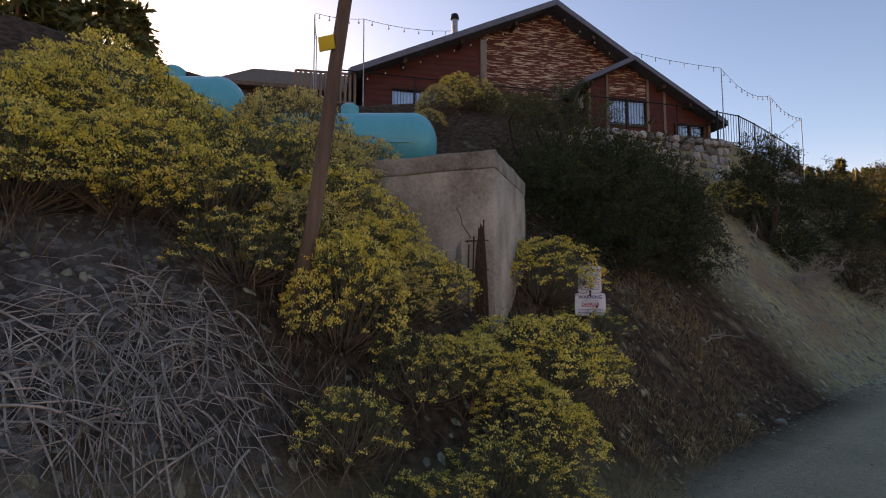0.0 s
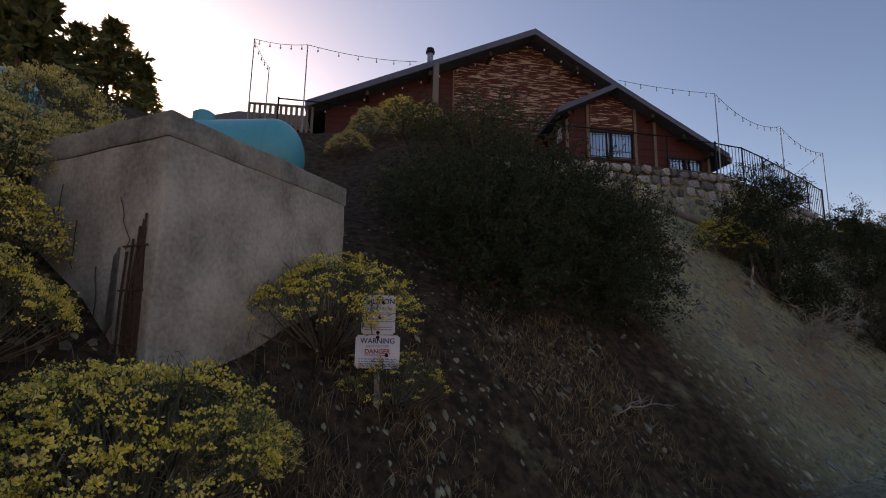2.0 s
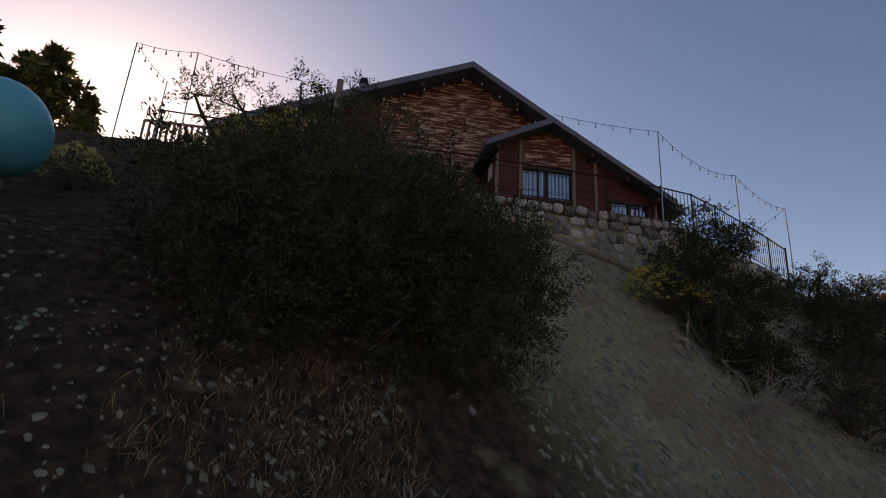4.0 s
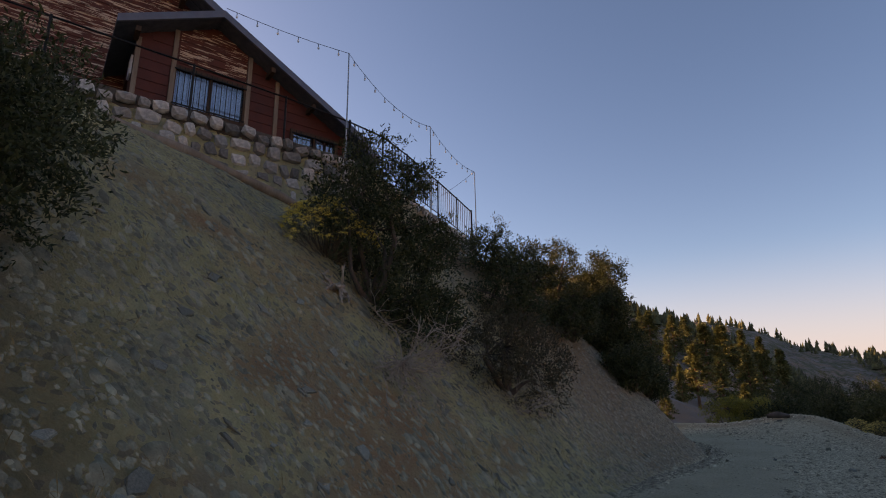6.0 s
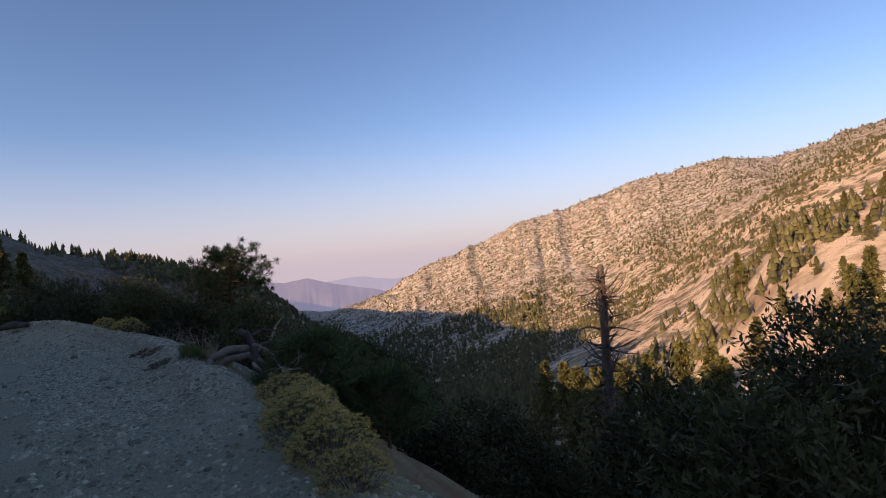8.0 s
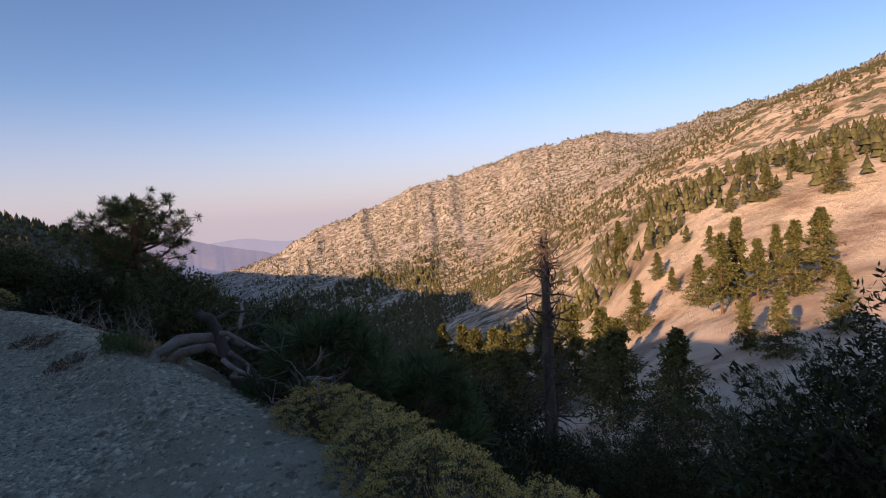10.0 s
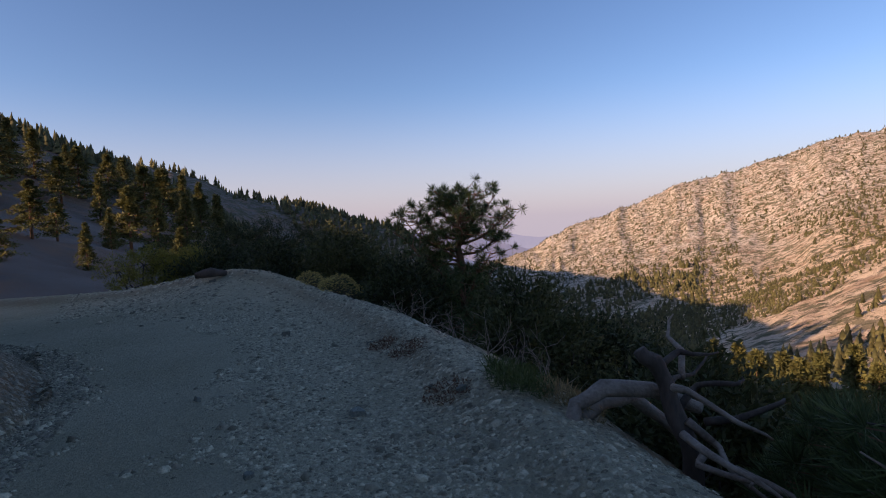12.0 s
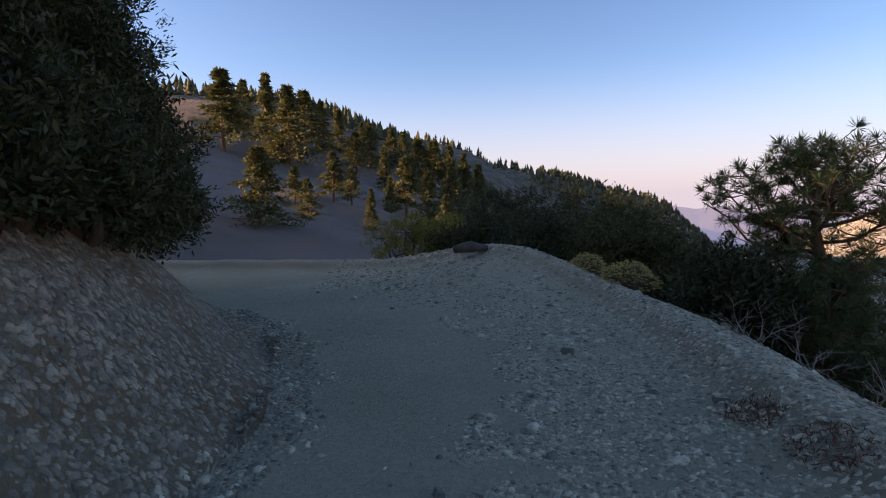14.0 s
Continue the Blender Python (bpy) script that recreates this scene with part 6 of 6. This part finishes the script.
# ---- dead trees, logs and roots ----
def snag():
    rg = np.random.RandomState(8)
    x, y = 20.2, 23.6
    z = ground_z(x, y)
    s = thing("dead_tree", pose(x, y, z), "tall dead pine trunk with short broken branches", "dead tree")
    top = 0.3 - z
    g = Geo()
    pts = [(0 + 0.05 * top * u + 0.08 * math.sin(9 * u), 0.06 * math.cos(7 * u), -0.6 + (top + 0.6) * u) for u in np.linspace(0, 1, 14)]
    g.tube(pts, [(0.34 - 0.2 * u) * (1 + 0.12 * math.sin(23 * u)) for u in np.linspace(0, 1, 14)], 10)
    g.put("trunk", snag_mat, s, "", True)
    for k in range(140):
        u = rg.uniform(0.12, 0.99)
        a = rg.uniform(0, 6.28)
        p = np.array([0.05 * top * u, 0, top * u])
        d = np.array([math.cos(a), math.sin(a), rg.uniform(-0.25, 0.3)])
        ln = rg.uniform(0.7, 2.3) * (1.1 - 0.4 * u)
        b = [p]
        for j in range(5):
            d = d + rg.normal(size=3) * 0.28 + np.array([0, 0, 0.03])
            d /= np.linalg.norm(d)
            b.append(b[-1] + d * ln / 5)
        h = Geo().tube(b, [0.055, 0.045, 0.036, 0.028, 0.02, 0.01], 4)
        for j in range(3):
            q = b[rg.randint(2, 5)]
            e = d + rg.normal(size=3) * 0.8
            h.tube([q, q + e * 0.18, q + e * 0.3 + rg.normal(size=3) * 0.08], [0.014, 0.009, 0.004], 3)
        h.put("branch", snag_mat, s)


snag()


def bent_log(name, pts, radii, label, material=log_mat, shift=(0.28, 0.42, 0.03)):
    pts = [Vector(p) + Vector(shift) for p in pts]
    fine, rr = [], []
    for i in range(len(pts) - 1):
        for u in np.linspace(0, 1, 5)[:-1]:
            p = pts[i].lerp(pts[i + 1], u)
            fine.append(p + Vector((noise.noise(p * 2.3), noise.noise(p * 2.3 + Vector((5, 0, 0))), noise.noise(p * 2.3 + Vector((0, 5, 0))))) * 0.05)
            rr.append((radii[i] * (1 - u) + radii[i + 1] * u) * (1 + 0.18 * noise.noise(p * 5)))
    fine.append(pts[-1])
    rr.append(radii[-1])
    return tagged(Geo().tube(fine, rr, 12).put(name, material, None, "", True), label, "log")


bent_log("log", [(2.26, 19.14, 0.0), (2.38, 19.22, 0.16), (2.62, 19.18, 0.25), (2.88, 19.0, 0.23), (3.15, 18.8, 0.1)], [0.042, 0.054, 0.06, 0.055, 0.04], "curved bleached log lying on the road's edge")
bent_log("log", [(2.45, 19.25, 0.03), (2.70, 19.30, 0.11), (3.00, 19.25, 0.10), (3.45, 19.10, -0.35)], [0.045, 0.055, 0.052, 0.04], "grey log fallen behind another at the road's edge")
bent_log("stump", [(3.00, 18.70, -0.60), (2.93, 18.75, -0.10), (2.87, 18.85, 0.30), (2.81, 18.92, 0.49), (2.73, 18.96, 0.55)], [0.08, 0.065, 0.055, 0.06, 0.045], "upright broken root stump among fallen logs", snag_mat)
for k, (p, q) in enumerate([((2.85, 18.90, 0.45), (3.35, 18.80, 0.47)), ((2.87, 18.80, 0.30), (3.15, 18.30, 0.05)), ((2.90, 18.70, 0.10), (2.95, 18.10, -0.30)), ((2.90, 18.90, 0.20), (3.65, 19.10, 0.35)), ((2.80, 18.65, 0.05), (2.80, 18.00, -0.15)), ((3.05, 18.50, -0.20), (2.95, 17.70, -0.40)), ((2.95, 18.80, 0.15), (3.15, 18.50, 0.40)), ((3.25, 19.00, 0.25), (3.75, 19.50, 0.60)), ((2.90, 18.60, -0.10), (2.75, 18.20, -0.10)), ((3.05, 18.70, 0.05), (3.45, 18.40, 0.20))]):
    rgk = random.Random(k)
    m1 = Vector(p).lerp(Vector(q), 0.35) + Vector((rgk.uniform(-0.1, 0.1), rgk.uniform(-0.1, 0.1), rgk.uniform(-0.05, 0.12)))
    m2 = Vector(p).lerp(Vector(q), 0.7) + Vector((rgk.uniform(-0.1, 0.1), rgk.uniform(-0.1, 0.1), rgk.uniform(-0.05, 0.1)))
    bent_log("tree_root", [p, m1, m2, q], [0.028, 0.022, 0.015, 0.007], "gnarled dead root sticking out of the bank", snag_mat if k % 3 == 0 else log_mat)
dead_limbs("dead_sapling", 2.8, 17.45, 5, 0.95, "pale dead sapling in front of a young pine", 31, log_mat, (0.0, -0.1, 2.0), 0.016, 0.12, 7)
dead_limbs("dead_rootstock", 3.0, 17.9, 12, 0.9, "tangled dead rootstock below the logs", 32, snag_mat, (0.3, -0.3, -0.2), 0.018, 0.0, 4)
for k, (x, y) in enumerate([(3.1, 21.0), (3.3, 21.8), (3.45, 22.8), (3.55, 23.8), (2.95, 20.3), (3.6, 24.6)]):
    dead_limbs("dry_weed", x, y, 8, 0.6, "dry pale weed stalks along the road's edge", 33 + k, log_mat, (0.15, 0, 1.5), 0.006, 0.0, 4)


# pile of bleached dead brush on the bank at the start
def dead_brush():
    rg = np.random.RandomState(77)
    g = Geo()
    hubs = [(-2.75, 0.62), (-2.55, 0.25), (-2.95, 0.75), (-2.35, 0.85), (-2.75, -0.05), (-2.5, 0.55), (-2.3, 0.4), (-2.2, 0.7), (-2.3, 0.05), (-2.6, 0.9)]
    for k in range(360):
        hx, hy = hubs[rg.randint(len(hubs))]
        x, y = hx + rg.normal() * 0.13, hy + rg.normal() * 0.17
        a = rg.normal() * 0.75
        d = np.array([math.cos(a), math.sin(a)])
        if rg.rand() < 0.2:
            d = np.array([math.cos(a * 2.2), math.sin(a * 2.2)])
        ln = rg.uniform(0.15, 0.62)
        lift = rg.uniform(0.005, 0.07)
        pts = []
        for j in range(9):
            pts.append((x, y, ground_z(x, y) + lift * math.sin(math.pi * min(1, (j + 1) / 8)) + 0.012))
            a += rg.normal() * 0.22
            d = d * 0.75 + 0.25 * np.array([math.cos(a), math.sin(a)])
            x, y = x + d[0] * ln / 8, y + d[1] * ln / 8
        r = rg.choice([0.0014, 0.0018, 0.0022, 0.003, 0.0045, 0.007])
        g.tube(pts, [r * (1 - 0.08 * j) for j in range(9)], 5)
        if rg.rand() < 0.6:
            j = rg.randint(2, 6)
            p = np.array(pts[j])
            e = np.array([d[0] + rg.normal() * 0.6, d[1] + rg.normal() * 0.6, 0.1])
            tw = [p, p + e * 0.09, p + e * 0.18 + np.array([0, 0, -0.05])]
            g.tube(tw, [r * 0.6, r * 0.5, r * 0.3], 4)
    return tagged(g.put("dead_brush", dead_mat), "spread of bleached grey dead brush stems on the bank", "dead branches", kind="stuff")


dead_brush()


# dry grass and weeds
def grass(name, count, region, length, width, seed, material, label, spread=0.06, per=9, test=None):
    rg = np.random.RandomState(seed)
    x = rg.uniform(region[0], region[1], count)
    y = rg.uniform(region[2], region[3], count)
    ok = fbm(x, y, 0.8, 3, seed) > -0.05
    if test is not None:
        ok &= test(x, y)
    x, y = x[ok], y[ok]
    x, y = np.repeat(x, per) + rg.normal(size=len(x) * per) * spread, np.repeat(y, per) + rg.normal(size=len(y) * per) * spread
    c = np.stack([x, y, land(x, y) - 0.01], 1)
    v, f = leaves(c, np.array([0.3, 0, 2.2]), length, width, rg, 0.15)
    return tagged(quick_mesh(name, v, f, material), label, "grass", kind="stuff")


def on_bank(x, y):
    return x < inner_edge(y) + 0.05


grass("dry_grass", 1300, (-4.0, -1.2, 3.2, 8.0), 0.15, 0.005, 3, straw, "dry straw-coloured grass on the bank", test=on_bank)
grass("dry_stems", 900, (-5.0, -1.0, -1.0, 4.5), 0.26, 0.005, 4, twig_mat, "brown dry stems under the flowering shrubs", 0.1, 12, test=on_bank)
grass("slope_grass", 500, (-7.0, -2.2, 9, 22), 0.13, 0.005, 5, straw, "sparse dry grass on the shale slope", test=on_bank)
for k, (x, y, r, m, lab) in enumerate([(2.5, 22.1, 0.2, rust_weed, "flat rusty-red dry weed on the gravel"), (2.2, 20.7, 0.2, rust_weed, "flat rusty-red dry weed on the gravel"), (2.45, 22.7, 0.16, rust_weed, "flat rusty-red dry weed on the gravel"), (2.62, 20.2, 0.22, weed_green, "low green weed at the gravel's edge"), (2.68, 20.45, 0.2, weed_green, "low green weed at the gravel's edge"), (2.85, 19.9, 0.22, straw, "dry tuft of grass beside the logs"), (2.4, 16.3, 0.25, straw, "dry tuft of grass at the road's edge")]):
    rg = np.random.RandomState(500 + k)
    n = 420 if m is rust_weed else 900
    a, q = rg.uniform(0, 6.28, n), np.sqrt(rg.uniform(0, 1, n)) * r
    px, py = x + np.cos(a) * q, y + np.sin(a) * q * 1.3
    c = np.stack([px, py, land(px, py) + rg.uniform(0, 0.02 if m is rust_weed else 0.14, n)], 1)
    v, f = leaves(c, np.array([0, 0, 0.6 if m is rust_weed else 1.5]), 0.05 if m is rust_weed else 0.09, 0.008, rg)
    tagged(quick_mesh("weed", v, f, m), lab, "weed", kind="stuff")

# ---- stones ----
def pebbles(name, count, region, lo, hi, seed, material, label, test, flat=0.45, cluster=0.9):
    """Loose angular stones as one mesh: squashed, skewed octahedra with cut tops."""
    rg = np.random.RandomState(seed)
    x, y = rg.uniform(region[0], region[1], count), rg.uniform(region[2], region[3], count)
    ok = test(x, y) & (fbm(x, y, cluster, 3, seed) > rg.uniform(-0.9, 0.5, count))
    x, y = x[ok], y[ok]
    n = len(x)
    s = np.exp(rg.uniform(math.log(lo), math.log(hi), n))
    z = land(x, y)
    base = np.array([(1, 0, 0), (0.25, 0.9, 0), (-0.8, 0.5, 0), (-0.75, -0.55, 0), (0.35, -0.85, 0), (0.5, 0.15, 0.8), (-0.35, 0.35, 0.9), (-0.1, -0.4, 0.75)])
    tri = np.array([(0, 1, 5), (1, 6, 5), (1, 2, 6), (2, 3, 6), (3, 7, 6), (3, 4, 7), (4, 0, 5), (4, 5, 7), (5, 6, 7)])
    v = base[None] * (1 + rg.uniform(-0.3, 0.3, (n, 8, 3)))
    v = v * np.stack([s * rg.uniform(0.7, 1.3, n), s * rg.uniform(0.5, 1.0, n), s * flat * rg.uniform(0.6, 1.5, n)], 1)[:, None]
    a = rg.uniform(0, 6.28, n)
    ca, sa = np.cos(a)[:, None], np.sin(a)[:, None]
    vx, vy = v[..., 0] * ca - v[..., 1] * sa, v[..., 0] * sa + v[..., 1] * ca
    e = 0.08
    gx, gy = (land(x + e, y, 0) - land(x - e, y, 0)) / (2 * e), (land(x, y + e, 0) - land(x, y - e, 0)) / (2 * e)
    vz = v[..., 2] - 0.12 * s[:, None] + vx * gx[:, None] * 0.9 + vy * gy[:, None] * 0.9
    verts = np.stack([x[:, None] + vx, y[:, None] + vy, z[:, None] + vz], -1).reshape(-1, 3)
    faces = (np.arange(n)[:, None, None] * 8 + tri[None]).reshape(-1, 3)
    return tagged(quick_mesh(name, verts, faces, material), label, "stones", kind="stuff")


def on_road(x, y):
    return (x > inner_edge(y) - 0.1) & (x < outer_edge(y) + 0.15)


def on_edge(x, y):
    """The loose gravel along both sides, off the worn track."""
    u = (x - inner_edge(y)) / (outer_edge(y) - inner_edge(y))
    return on_road(x, y) & ((u > 0.42 + 0.06 * np.sin(y * 0.8) + 0.16 * fbm(x, y, 0.35, 2, 14)) | (u < 0.10 + 0.06 * fbm(x, y, 0.35, 2, 15)))


def on_talus(x, y):
    return (x < inner_edge(y) + 0.35) & (x > inner_edge(y) - 6) & (wall_line(x, y) > 0.15)


def on_drop(x, y):
    return (x > outer_edge(y) - 0.1) & (x < outer_edge(y) + 1.6)


pebbles("fine_gravel", 40000, (-1.6, 4.0, 13.5, 32), 0.014, 0.036, 21, gravel_mat, "loose grey gravel on the road", on_edge)
pebbles("loose_gravel", 42000, (0.5, 3.6, 17.5, 26.5), 0.014, 0.034, 31, gravel_mat, "crowded flat gravel chips beside the worn track", on_edge, 0.32)
pebbles("talus_chips", 30000, (-3.2, 0.2, 18.0, 25.5), 0.013, 0.034, 32, talus_mat, "crowded flat stone chips at the foot of the slope", on_talus, 0.32)
pebbles("road_gravel", 6000, (-2.4, 4.0, 2, 32), 0.009, 0.024, 22, gravel_mat, "sparse gravel on the worn track", on_road)
pebbles("coarse_gravel", 5000, (-1.6, 4.0, 14, 31.5), 0.035, 0.075, 23, gravel_mat, "coarse gravel heaped along the road's edges", on_edge)
pebbles("talus", 34000, (-3.6, 0.1, 17.5, 27), 0.012, 0.04, 24, talus_mat, "loose broken stone on the slope at the bend", on_talus)
pebbles("slope_shale", 26000, (-7.4, -1.6, 9.2, 19), 0.012, 0.05, 25, rock_mat, "broken grey-green shale on the cut slope", on_talus, 0.28, 1.6)
pebbles("slope_shale_coarse", 3000, (-7.4, -1.6, 9.5, 20), 0.05, 0.11, 26, rock_mat, "larger shale pieces on the cut slope", on_talus, 0.3)
pebbles("bank_stones", 5000, (-5.5, -1.0, -1, 8), 0.008, 0.04, 27, rock_mat, "small stones in the litter on the bank", on_talus)
pebbles("edge_stones", 3500, (1.6, 5.5, 13, 31), 0.015, 0.06, 28, gravel_mat, "stones spilling over the road's outer edge", on_drop)


def slab_mesh(seed):
    rg = np.random.RandomState(seed)
    n = 7
    ang = np.sort(rg.uniform(0, 6.28, n))
    r = rg.uniform(0.7, 1.1, n)
    lo = [(math.cos(a) * q, 0.6 * math.sin(a) * q, -0.12) for a, q in zip(ang, r)]
    hi = [(math.cos(a) * q * 0.9, 0.6 * math.sin(a) * q * 0.9, 0.12 + rg.uniform(-0.05, 0.05)) for a, q in zip(ang, r)]
    me = bpy.data.meshes.new("slab")
    me.from_pydata(lo + hi, [], [tuple(range(n - 1, -1, -1)), tuple(range(n, 2 * n))] + [(i, (i + 1) % n, n + (i + 1) % n, n + i) for i in range(n)])
    me.materials.append(slab_mat)
    return me


slabs = [slab_mesh(k) for k in range(6)]
rg = random.Random(12)
placed = 0
while placed < 170:
    y = rg.uniform(7.5, 19)
    x = float(inner_edge(y)) - rg.uniform(0.0, 4.6)
    if float(wall_line(x, y)) < 0.3:
        continue
    e = 0.15
    gx, gy = (ground_z(x + e, y) - ground_z(x - e, y)) / (2 * e), (ground_z(x, y + e) - ground_z(x, y - e)) / (2 * e)
    s = rg.choice([0.05, 0.07, 0.08, 0.1, 0.14])
    ob = new("shale_slab", rg.choice(slabs))
    nrm = Vector((-gx, -gy, 1)).normalized()
    ob.matrix_basis = Matrix.Translation((x, y, ground_z(x, y) + 0.01)) @ nrm.to_track_quat("Z", "Y").to_matrix().to_4x4() @ pose(0, 0, 0, rg.uniform(-12, 12), rg.uniform(-12, 12), rg.uniform(0, 360)) @ Matrix.Diagonal((s, s, s * 0.9, 1))
    tagged(ob, "flat grey-green shale slab lying on the cut slope", "rock", "shale slabs on the slope")
    placed += 1
for k, (x, y, s) in enumerate([(1.75, 24.4, 0.13), (1.5, 20.9, 0.10), (0.4, 22.0, 0.07), (1.2, 29.2, 0.11), (0.85, 29.0, 0.09), (2.3, 20.6, 0.08), (2.2, 20.9, 0.07), (-2.1, 7.2, 0.09), (-2.3, 6.6, 0.07), (0.55, 20.2, 0.06), (2.4, 23.0, 0.09), (0.9, 16.8, 0.08)]):
    ob = new("rock", slabs[k % 6])
    ob.matrix_basis = pose(x, y, ground_z(x, y) + s * 0.15, k * 9 % 25, k * 5 % 20, k * 47) @ Matrix.Diagonal((s, s * 1.2, s * 2.2, 1))
    tagged(ob, "grey angular rock lying loose on the road", "rock", "loose rocks")
bent_log("wood_chunk", [(0.9, 29.35, 0.55), (1.2, 29.3, 0.6), (1.5, 29.4, 0.55)], [0.07, 0.1, 0.06], "small weathered chunk of wood on the berm", snag_mat, (0, 0, 0))
